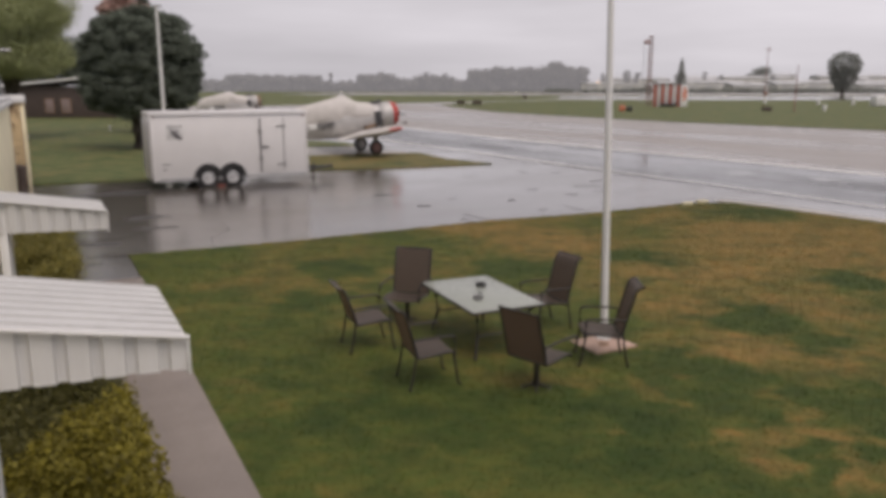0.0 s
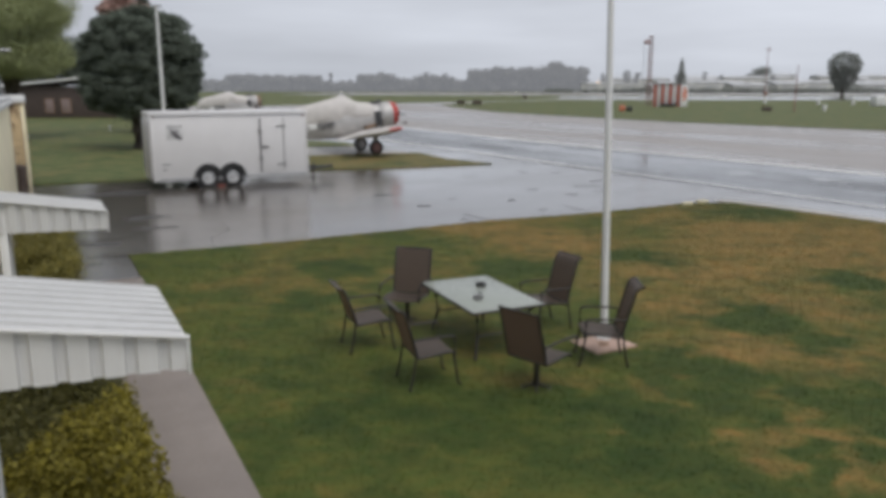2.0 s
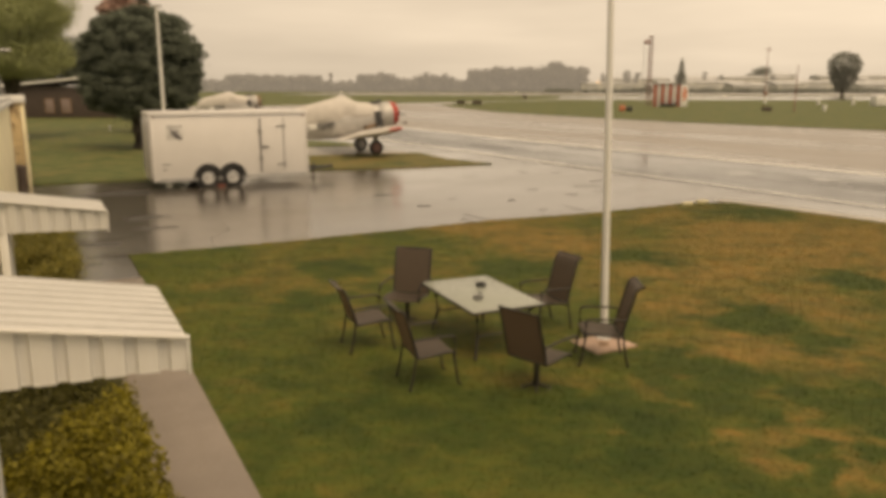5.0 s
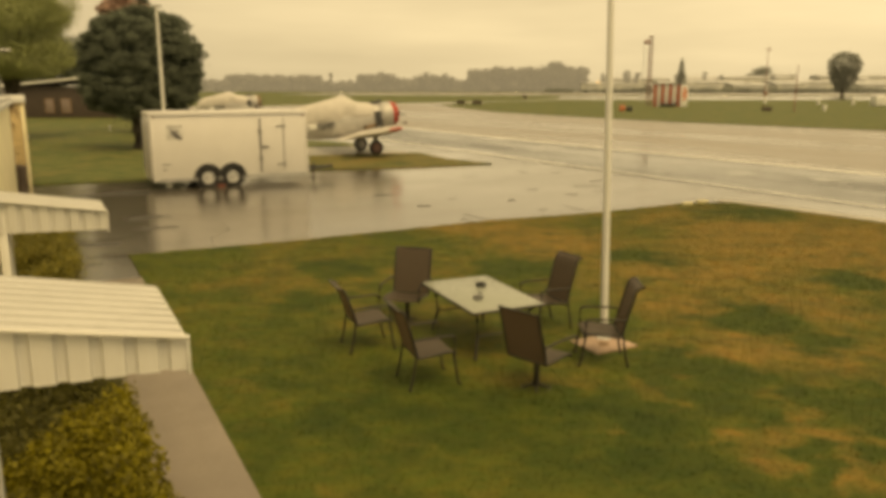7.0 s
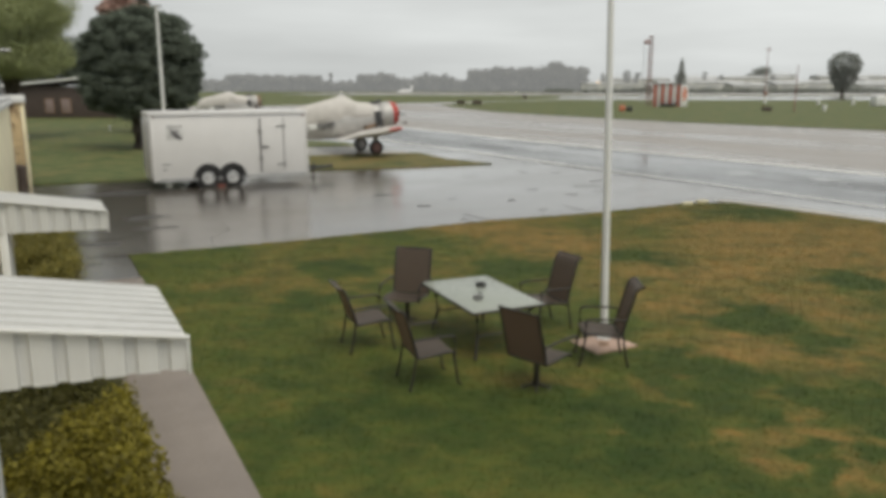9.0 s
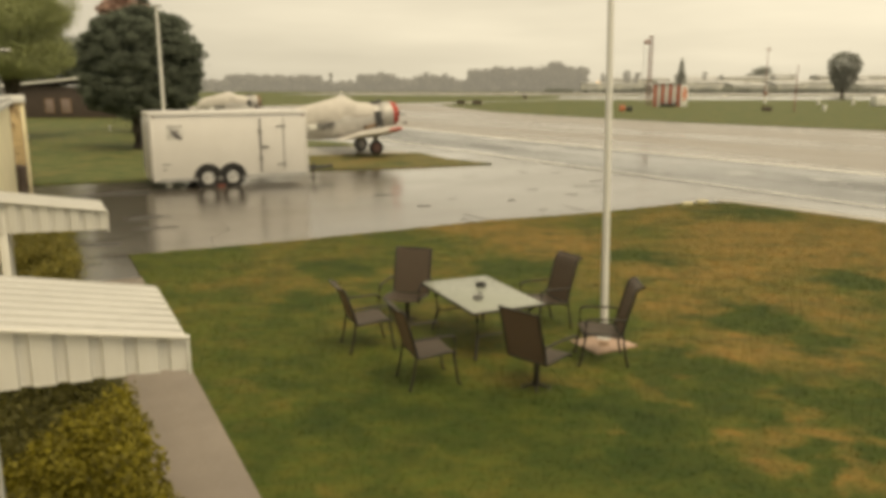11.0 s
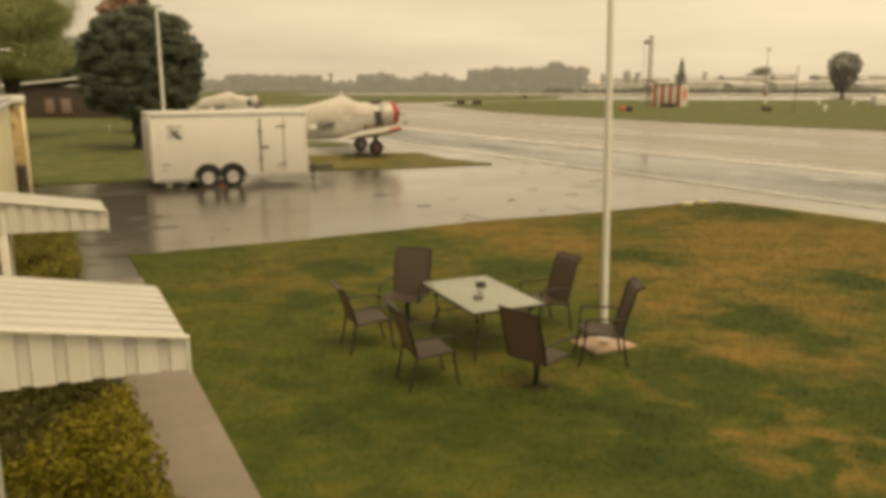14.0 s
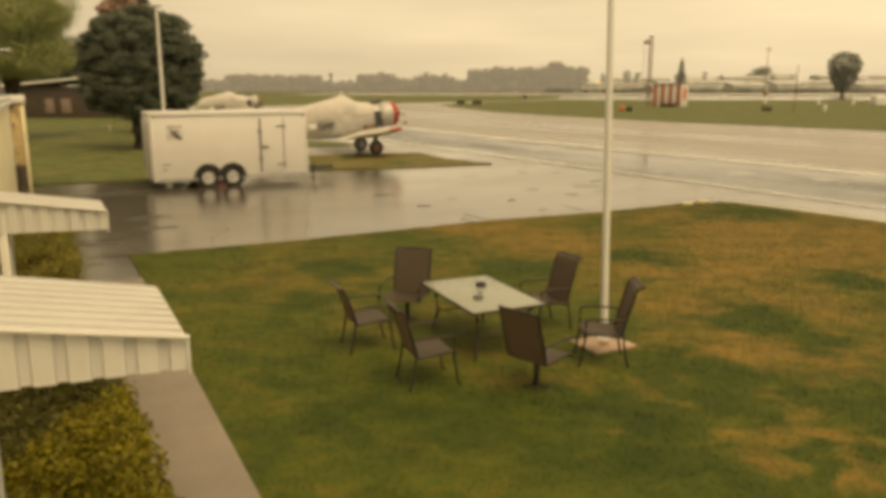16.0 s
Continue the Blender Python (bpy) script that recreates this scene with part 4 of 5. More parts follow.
def build_trainer(m, label, ring=None):
    """A covered radial-engined trainer, tail down. x forward; origin on the ground between the main wheels."""
    t = thing("propeller_aircraft", m, label, "aircraft", "parked trainers")
    lift = Matrix.Translation((0, 0, 0.56)) @ pose(0, 0, 0, 0, STANCE, 0)   # tail-down stance about the axle

    def p(name, bm, mat, lab=""):
        bm.transform(lift)
        return part(name, bm, mat, t, lab)
    nose = Matrix.Translation((-0.2, 0, 0))
    bm = B()
    loft(bm, [(1.15, 1.35, 0.52, 0.55), (0.7, 1.33, 0.55, 0.66), (0.0, 1.30, 0.56, 0.76), (-1.2, 1.28, 0.54, 0.80), (-2.6, 1.25, 0.44, 0.70), (-4.0, 1.28, 0.30, 0.48), (-5.4, 1.36, 0.16, 0.30), (-6.3, 1.42, 0.05, 0.16)])
    p("fuselage", bm, M_SILVER, "silver-grey painted fuselage")
    bm = B()
    loft(bm, [(0.96, 1.34, 0.60, 0.60), (1.04, 1.34, 0.66, 0.66), (1.4, 1.34, 0.68, 0.68), (1.64, 1.34, 0.67, 0.67)], 28, 2.0)
    bm.transform(nose)
    p("cowling", bm, M_SILVER, "pale engine cowling")
    bm = B()
    loft(bm, [(1.645, 1.34, 0.672, 0.672), (1.8, 1.34, 0.65, 0.65), (1.98, 1.34, 0.54, 0.54), (1.93, 1.34, 0.44, 0.44), (1.6, 1.34, 0.42, 0.42)], 28, 2.0)
    bm.transform(nose)
    p("nose_ring", bm, ring or M_RED, "painted cowling nose ring")
    bm = B()
    loft(bm, [(1.6, 1.34, 0.40, 0.40), (1.82, 1.34, 0.30, 0.30), (1.95, 1.34, 0.16, 0.16)], 16, 2.0)
    bm.transform(nose)
    p("engine", bm, M_ENGINE, "dark radial engine")
    bm = B()
    loft(bm, [(1.95, 1.34, 0.15, 0.15), (2.05, 1.34, 0.14, 0.14), (2.2, 1.34, 0.08, 0.08), (2.26, 1.34, 0.02, 0.02)], 16, 2.0)
    bm.transform(nose)
    p("spinner", bm, M_DARK)
    for s in (-1, 1):
        bm = B()
        wing(bm, 0, s * 1.30, 2.10, 0.20, 2.08, 0.16, 1.34, 1.34 + s * 0.10, 0.24, 4)
        bm.transform(nose)
        p("propeller_blade", bm, M_DARK)
    bm = B()
    box(bm, (0.90, 0, 2.00), (0.62, 0.26, 0.26), 0.06)
    box(bm, (1.12, 0, 2.12), (0.2, 0.16, 0.12), 0.03)
    bm.transform(nose)
    p("air_scoop", bm, M_ENGINE, "dark top air scoop")
    for s in (-1, 1):
        bm = B()
        box(bm, (0.80, s * 0.56, 1.20), (0.42, 0.12, 0.84), 0.04)
        bm.transform(nose)
        p("cowl_flap", bm, M_ENGINE, "dark exhaust panel")
    bm = B()
    loft(bm, [(0.50, 1.56, 0.52, 0.38), (0.25, 1.62, 0.60, 0.45), (-0.35, 1.68, 0.62, 0.52), (-0.75, 1.84, 0.60, 0.67), (-1.05, 1.91, 0.52, 0.76), (-1.5, 1.89, 0.58, 0.73), (-2.3, 1.82, 0.55, 0.67), (-3.2, 1.78, 0.46, 0.60), (-4.2, 1.74, 0.36, 0.50)], 24, 2.3)
    for v in bm.verts:
        k = noise.noise(v.co * 2.3) * 0.055 + noise.noise(v.co * 5.5 + Vector((3, 1, 7))) * 0.03
        v.co += Vector((0, v.co.y * k * 1.5, k))
    p("canopy_cover", bm, M_CANVAS, "grey-white canvas cover over the cockpit")
    for s in (-1, 1):
        bm = B()
        wing(bm, s * 0.3, s * 1.5, 0.85, 2.75, 0.85, 2.7, 0.46, 0.48, 0.17)
        wing(bm, s * 1.5, s * 4.0, 0.85, 2.7, 0.55, 2.3, 0.48, 0.84, 0.17)
        w = p("wing", bm, M_CANVAS, "pale low wing")
        bm = B()
        wing(bm, s * 4.0, s * 4.25, 0.55, 2.31, 0.47, 2.1, 0.842, 0.875, 0.17)
        wing(bm, s * 4.25, s * 4.45, 0.47, 2.1, 0.15, 1.3, 0.875, 0.90, 0.12)
        bm.transform(lift)
        part("wing_tip", bm, M_CANVAS, w)
        bm = B()
        tube(bm, [(0.72, s * 2.6, 0.65), (0.52, s * 4.0, 0.86), (0.38, s * 4.28, 0.90), (0.0, s * 4.44, 0.93), (-0.25, s * 4.46, 0.93)], 0.075, 10)
        bm.transform(lift)
        part("leading_edge", bm, M_RED, w, "red painted leading edge")
        bm = B()
        rod(bm, (0.62, s * 0.50, 0.92), (-0.25, s * 0.62, 0.84), 0.075, 0.09, 10)
        p("exhaust_pipe", bm, M_RUST, "brown exhaust pipe along the fuselage")
        bm = B()
        wing(bm, s * 0.1, s * 1.9, -5.1, 1.15, -5.35, 0.75, 1.45, 1.47, 0.10)
        p("tailplane", bm, M_SILVER)
        bm = B()
        rod(bm, (0.05, s * 1.3, 0.65), (0.0, s * 1.3, -0.16), 0.06)
        box(bm, (0.05, s * 1.22, 0.42), (0.3, 0.03, 0.45), 0.01)
        p("undercarriage_leg", bm, M_SILVER)
        wheel(t, (0, s * 1.30, 0.38), 0.38, 0.22, M_MAST if s < 0 else M_SILVER)
    bm = B()
    loft(bm, [(-5.2, 1.75, 0.05, 0.1), (-5.7, 2.1, 0.06, 0.55), (-6.3, 2.2, 0.05, 0.75), (-6.7, 2.1, 0.02, 0.6)], 12, 2.0)
    p("fin", bm, M_SILVER)
    bm = B()
    for k, x in enumerate((-2.62, -2.30, -1.98)):
        q = -0.47 - 0.025 * k
        box(bm, (x - 0.09, q, 1.24), (0.045, 0.10, 0.30), 0.01)
        box(bm, (x + 0.02, q, 1.37), (0.20, 0.10, 0.045), 0.01)
        box(bm, (x + 0.10, q, 1.24 + 0.05 * (k - 1)), (0.045, 0.10, 0.22), 0.01)
    p("code_marks", bm, M_BLACK, "dark code marks as plain bars")
    bm = B()
    box(bm, (-3.0, -0.43, 1.30), (0.5, 0.10, 0.26), 0.01)
    p("white_panel", bm, M_WHITE, "white marking panel")
    bm = B()
    rod(bm, (-5.7, 0, 1.2), (-5.95, 0, -0.05), 0.04)
    p("tail_leg", bm, M_DARK)
    return t


def build_jet(m, s, label, lights=True):
    """A rear-engined jet with a high tail, s times 19 m long; x forward, wheels on the ground."""
    t = thing("business_jet", m, label, "aircraft", "taxiing jets")
    size = Matrix.Scale(s, 4)

    def p(name, bm, mat, parent=None, lab=""):
        bm.transform(size)
        return part(name, bm, mat, parent or t, lab)
    bm = B()
    loft(bm, [(9.2, 1.75, 0.06, 0.06), (9.0, 1.78, 0.26, 0.24), (8.5, 1.84, 0.52, 0.46), (7.7, 1.96, 0.80, 0.74), (6.8, 2.07, 0.98, 1.0), (5.6, 2.12, 1.08, 1.13), (0, 2.12, 1.1, 1.14), (-3.5, 2.15, 1.06, 1.1), (-6, 2.38, 0.80, 0.84), (-8, 2.68, 0.45, 0.5), (-9.6, 2.95, 0.1, 0.15)], 24, 2.0)
    body = p("fuselage", bm, M_JET)
    bm = B()
    loft(bm, [(8.05, 2.46, 0.40, 0.10), (7.75, 2.56, 0.62, 0.16), (7.3, 2.72, 0.78, 0.18), (6.95, 2.82, 0.80, 0.14)], 14, 2.2)
    p("windshield", bm, M_GLAZE, body, "dark wrap-round windshield")
    bm = B()
    loft(bm, [(2.4, 1.12, 0.5, 0.14), (1.4, 1.10, 1.15, 0.26), (-2.6, 1.12, 1.15, 0.26), (-3.8, 1.2, 0.4, 0.12)], 14, 2.2)
    p("belly_fairing", bm, M_SILVER, body, "grey wing-root fairing")
    for q in (-1, 1):
        for k in range(6):
            bm = B()
            rod(bm, (4.9 - 1.05 * k, q * 1.02, 2.44), (4.9 - 1.05 * k, q * 1.10, 2.44), 0.17, None, 12)
            p("cabin_window", bm, M_GLAZE, body)
        bm = B()
        wing(bm, q * 0.8, q * 9.0, 1.6, 4.0, -2.6, 1.2, 1.22, 1.85, 0.11)
        w = p("wing", bm, M_JET)
        bm = B()
        wing(bm, q * 9.0, q * 9.3, -2.6, 1.2, -3.3, 0.6, 1.85, 2.35, 0.10, 3)
        p("winglet", bm, M_JET, w, "upturned winglet")
        bm = B()
        loft(bm, [(-2.9, 2.78, 0.44, 0.44), (-3.0, 2.78, 0.54, 0.54), (-3.9, 2.78, 0.60, 0.60), (-5.2, 2.80, 0.54, 0.54), (-6.2, 2.84, 0.36, 0.36)], 18, 2.0)
        for v in bm.verts:
            v.co.y += q * 1.85
        e = p("engine", bm, M_JET, None, "white engine nacelle")
        bm = B()
        rod(bm, (-2.86, q * 1.85, 2.78), (-2.95, q * 1.85, 2.78), 0.40, 0.40, 18)
        p("intake", bm, M_ENGINE, e, "dark engine intake")
        bm = B()
        rod(bm, (-6.15, q * 1.85, 2.84), (-6.45, q * 1.85, 2.84), 0.30, 0.24, 14)
        p("exhaust", bm, M_ENGINE, e, "dark exhaust nozzle")
        bm = B()
        box(bm, (-4.4, q * 1.15, 2.75), (1.9, 0.9, 0.16), 0.04)
        p("pylon", bm, M_JET, e)
        bm = B()
        wing(bm, 0, q * 3.2, -8.9, 2.0, -10.2, 1.0, 6.45, 6.5, 0.09)
        p("tailplane", bm, M_JET)
        bm = B()
        rod(bm, (-0.8, q * 1.4, 1.4), (-0.8, q * 1.4, 0.3), 0.08)
        for o in (-0.2, 0.2):
            rod(bm, (-0.8, q * 1.4 + o - 0.1, 0.36), (-0.8, q * 1.4 + o + 0.1, 0.36), 0.36, None, 16)
        p("main_gear", bm, M_RUBBER)
        if not lights:
            continue
        bm = B()
        lathe(bm, [(0.17, 0.0), (0.17, 0.30), (0.13, 0.30), (0.13, 0.22), (0.01, 0.22)], 14, pose(1.20, q * 1.7, 1.34, 0, 90, 0))
        p("lamp_housing", bm, M_JET, w)
        bm = B()
        rod(bm, (1.422, q * 1.7, 1.34), (1.44, q * 1.7, 1.34), 0.125, None, 12)
        p("landing_light", bm, M_LANDING, w, "glowing landing light")
    bm = B()
    rings = []
    for z, x0, x1, th in ((2.8, -5.4, -9.2, 0.18), (4.4, -7.1, -9.9, 0.14), (6.55, -8.8, -10.8, 0.08)):
        rings.append([bm.verts.new(v) for v in ((x0, 0, z), ((x0 * 2 + x1) / 3, th, z), (x1, 0, z), ((x0 * 2 + x1) / 3, -th, z))])
    skin(bm, rings)
    p("fin", bm, M_JET if lights else M_SILVER, None, "swept fin with a high tailplane")
    bm = B()
    rod(bm, (6.6, 0, 1.3), (6.6, 0, 0.25), 0.07)
    for o in (-0.14, 0.14):
        rod(bm, (6.6, o - 0.07, 0.26), (6.6, o + 0.07, 0.26), 0.26, None, 14)
    p("nose_gear", bm, M_RUBBER)
    return t


# ---- the near place ----
build_wing()
awning(3.76, 4.86, 0.54, 2.30, 0.17, 0.195, 0.99, "white ribbed metal awning over a doorway")
awning(9.53, 10.43, 0.57, 2.10, 0.22, 0.17, 1.08, "white ribbed metal awning farther along the building")
rg = np.random.default_rng(3)
shrub(site(0, 0), hedge_blobs(rg, -0.80, 0.60, 6.0, 9.9, 0.58, 190, 0.17, lambda w, s: s > 7.0 + 1.55 * w), 42000, 0.024, M_LEAF_OLIVE, "dark olive clipped shrub beside the footpath", 21)
shrub(site(0, 0), hedge_blobs(rg, -0.66, 0.64, 3.9, 8.2, 0.72, 230, 0.17, lambda w, s: s < 7.0 + 1.55 * w), 70000, 0.024, M_LEAF_GOLD, "golden-green leafy shrub beside the footpath", 22)
shrub(site(0, 0), hedge_blobs(rg, -0.80, 0.46, 13.5, 20.4, 0.75, 90, 0.24), 36000, 0.028, M_LEAF_HEDGE, "low olive hedge along the building wall", 23)

TABLE = (0.51, 10.17)
table(pose(*TABLE, 0.035, 0, 0, -66))
ashtray(pose(0.54, 10.50, 0.728), 0.075, M_DARK, "round dark ashtray on the glass table")
ashtray(pose(0.47, 9.82, 0.728), 0.072, M_HINGE, "round grey ashtray on the glass table")
SWIVEL = "brown sling swivel patio chair on a pedestal base"
# x, y, heading, swivel, height of the back
for x, y, a, sw, top in ((-1.05, 9.93, 21, False, 0.90), (-0.21, 8.68, 21, False, 0.985), (2.07, 9.40, 177, False, 1.035),
                         (1.52, 10.84, 206, False, 1.035), (-0.54, 11.08, -106, True, 1.05), (1.10, 8.47, 45, True, 1.01)):
    chair(pose(x, y, 0.035, 0, 0, a - 90), sw, top, SWIVEL if sw else "")


def build_flagpole():
    bm = B()
    box(bm, (0, 0, -0.005), (0.70, 0.60, 0.05), 0.012)
    solo("concrete_pad", bm, M_PAD, "pinkish concrete pad at the flagpole's foot", "concrete pad", pose(2.21, 10.01, 0.035, 0, 0, 27), smooth=True)
    # added brown disc in place of a brown stain on the pad
    bm = B()
    lathe(bm, [(0.01, 0.0), (0.07, 0.0), (0.07, 0.012), (0.04, 0.02), (0.01, 0.02)], 16)
    solo("pad_mark_disc", bm, M_RUST, "small brown disc added for the brown mark on the concrete pad", "socket", pose(2.20, 9.95, 0.055))
    t = thing("flagpole", pose(2.262, 10.24, 0.052, 0, -1.3, 0), "tall white painted steel flagpole on a concrete pad", "flagpole")
    bm = B()
    rod(bm, (0, 0, 0), (0, 0, 7.5), 0.051, 0.036, 20)
    part("pole", bm, M_WHITE, t)
    bm = B()
    lathe(bm, [(0.12, 0.0), (0.12, 0.02), (0.075, 0.03), (0.07, 0.10), (0.06, 0.11)], 20)
    part("foot_collar", bm, M_WHITE, t)
    bm = B()
    lathe(bm, [(0.04, 7.5), (0.09, 7.56), (0.10, 7.62), (0.06, 7.70), (0.01, 7.72)], 16)
    part("finial", bm, M_TRIM, t)


build_flagpole()
build_trailer(pose(-9.95, 26.2, 0, 0, 0, 28))
build_trainer(pose(-4.05, 41.6, 0.0, 0, 0, 24), "silver propeller trainer with red nose, cockpit under canvas")
build_trainer(pose(-19.7, 77.0, 0.0, 0, 0, 21), "second silver propeller trainer parked farther off, cockpit covered", M_RUST)

# ---- trees ----
tree((-17.4, 44.0, 0), (3.2, 0.32), [((0.6, 0, 5.1), (3.75, 3.4, 3.15)), ((0.35, 0, 3.6), (3.65, 3.4, 2.5))], 300000, 0.055, M_LEAF_DARK, "large dense dark green tree with a rounded crown", 31, 620, lump=0.11, flat_lump=0.7)
tree((-28.8, 52, 0), (4.0, 0.35), [((-0.5, 0, 7.7), (4.7, 4.2, 4.4)), ((-4.5, 0, 6.0), (4, 4, 3.0)), ((-0.6, 0, 5.3), (4.6, 3.6, 1.6))], 170000, 0.07, M_LEAF_MID, "tall olive-green leafy tree", 32, 44)
tree((-56, 106, 0), (4.5, 0.4), [((0, 0, 7.0), (9, 4, 5.5)), ((12, 0, 7.0), (8, 4, 5.2))], 46000, 0.17, M_LEAF_DARK, "broad dark trees behind the brown house", 36, 40)
tree((-23.9, 60, 0), (6, 0.3), [((0, 0, 8.8), (2.1, 2.0, 1.6))], 8000, 0.14, M_LEAF_RED, "tree with reddish autumn top", 33, 14)


def conifer(at, h, r, leaves, leaf, mat, label, seed, group=""):
    rng = np.random.default_rng(seed)
    t = thing("conifer_tree", pose(*at), label, "tree", group)
    bm = B()
    rod(bm, (0, 0, -0.1), (0, 0, h * 0.97), r * 0.10, 0.02, 8)
    part("trunk", bm, M_BARK, t)
    blobs = []
    for k in range(14):
        f = k / 13
        rr = r * (1 - f) ** 0.8 + 0.05 * r
        for j in range(5):
            a = j * 1.257 + k * 0.7 + rng.uniform(-0.3, 0.3)
            blobs.append((rr * 0.55 * math.cos(a), rr * 0.55 * math.sin(a), h * (0.12 + 0.86 * f), rr * 0.5, rr * 0.5, h * 0.05))
    ob = new("crown", leaf_mesh("crown", leaf_cloud(rng, blobs, leaves, leaf, 0.3), mat))
    ob.parent = t
    return t


conifer((-22.6, 60, 0), 11.2, 2.2, 9000, 0.16, M_LEAF_DARK, "dark conifer top behind the rounded tree", 34)
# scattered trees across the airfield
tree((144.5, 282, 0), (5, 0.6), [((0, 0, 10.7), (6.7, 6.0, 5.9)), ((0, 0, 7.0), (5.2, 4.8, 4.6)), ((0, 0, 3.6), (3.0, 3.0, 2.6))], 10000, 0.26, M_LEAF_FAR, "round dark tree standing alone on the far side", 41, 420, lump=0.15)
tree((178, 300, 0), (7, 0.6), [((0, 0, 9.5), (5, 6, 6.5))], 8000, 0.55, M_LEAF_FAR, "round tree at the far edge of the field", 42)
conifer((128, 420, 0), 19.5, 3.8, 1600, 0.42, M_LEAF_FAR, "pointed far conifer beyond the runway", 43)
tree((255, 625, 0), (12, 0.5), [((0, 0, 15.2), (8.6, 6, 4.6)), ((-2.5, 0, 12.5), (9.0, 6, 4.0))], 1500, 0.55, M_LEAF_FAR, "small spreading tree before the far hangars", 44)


def far_belt():
    """Belt of far trees and their gaps along the horizon."""
    rng = np.random.default_rng(77)
    blobs = []
    # stretches along x at 560 m: from, to, top, unevenness
    for x0, x1, h, w in ((-190, -154, 8.5, 0.8), (-154, -148, 12.0, 0.3), (-146, -116, 12.0, 0.5), (-116, -88, 11.2, 0.5), (-88, -60, 7.4, 1.0),
                         (-60, -46, 12.0, 0.8), (-46, -36, 13.0, 1.2), (-36, -18, 9.0, 1.2), (-18, 7, 11.0, 1.5), (7, 20, 8.6, 1.0), (20, 36, 15.0, 1.0), (36, 76, 17.0, 1.3), (77, 85, 20.6, 0.6), (85, 103, 17.0, 1.2)):
        x = x0
        while x < x1:
            r = rng.uniform(2.4, 4.2)
            top = h + rng.uniform(-w, w)
            z = r * 0.4
            while z < top:
                blobs.append((x + rng.uniform(-1, 1), 560 + rng.uniform(-6, 6), min(z, top - r * 0.7), r, r, r * 0.8))
                z += r * 0.8
            x += r * 0.7
    # single trees that stand above it
    for x, top, wide in ((-80, 13.0, 1.3), (-12, 13.6, 2.0), (1.5, 12.6, 2.2), (114, 12.6, 1.6), (131, 14.5, 3.2), (138, 14.0, 2.2), (166, 11.5, 1.5), (186, 13.5, 1.2), (198, 11.5, 1.6), (235, 12.0, 2.0), (292, 11.0, 2.5), (345, 12.5, 3.0)):
        z = 2.0
        while z < top:
            blobs.append((x + rng.uniform(-0.3, 0.3), 556, min(z, top - 1), wide if z > top * 0.55 else 0.7, 1.5, 1.6))
            z += 1.5
    for k in range(120):
        blobs.append((rng.uniform(-260, 420), 620 + rng.uniform(-8, 8), rng.uniform(1, 5), 7, 7, rng.uniform(2.0, 3.8)))
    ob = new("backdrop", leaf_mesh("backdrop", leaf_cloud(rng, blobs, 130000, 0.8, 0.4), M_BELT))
    tagged(ob, "grey-green belt of far trees along the horizon, haze added as glow", "trees", kind="structure")
    low = []
    for k in range(230):
        low.append((rng.uniform(60, 330), 478 + rng.uniform(-6, 6), rng.uniform(0.4, 1.6), rng.uniform(1.5, 3.5), 2.5, rng.uniform(0.8, 1.9)))
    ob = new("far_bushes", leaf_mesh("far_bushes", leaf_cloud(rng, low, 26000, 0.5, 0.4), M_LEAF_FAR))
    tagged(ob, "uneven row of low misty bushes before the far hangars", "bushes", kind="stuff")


far_belt()


# ---- airfield equipment ----
def striped_shed():
    t = thing("striped_shed", pose(40.6, 139, 0.06, 0, 0, -34), "equipment shed with red and white vertical stripes", "shed")
    W, D, H = 5.2, 3.6, 3.85
    bm = B()
    box(bm, (0, 0, H / 2), (W, D, H), 0.03)
    part("wall", bm, M_WHITE, t)
    for k in range(4):
        x = -W / 2 + 0.45 + k * 1.38
        bm = B()
        box(bm, (x, -D / 2 - 0.01, H / 2), (0.68, 0.04, H), 0.005)
        part("stripe", bm, M_STRIPE, t, "faded red painted stripe")
    bm = B()
    lathe(bm, [(0.01, 0.0), (1.25, 0.0), (1.25, 0.05), (0.01, 0.05)], 28, pose(W / 2 - 0.02, -0.2, H * 0.58, 0, 90, 0))
    part("roundel", bm, M_ORANGE, t, "large faded orange disc")
    bm = B()
    box(bm, (W / 2 - 0.10, -D / 2 - 0.06, H / 2), (0.24, 0.06, H), 0.01)
    part("corner_board", bm, M_WHITE, t)
    bm = B()
    box(bm, (0, 0, H + 0.08), (W + 0.3, D + 0.3, 0.16), 0.03)
    part("roof", bm, M_FARROOF, t)
    bm = B()
    box(bm, (0.6, -D / 2 - 0.9, 0.28), (2.6, 1.2, 0.56), 0.1)
    part("generator_box", bm, M_DARK, t)


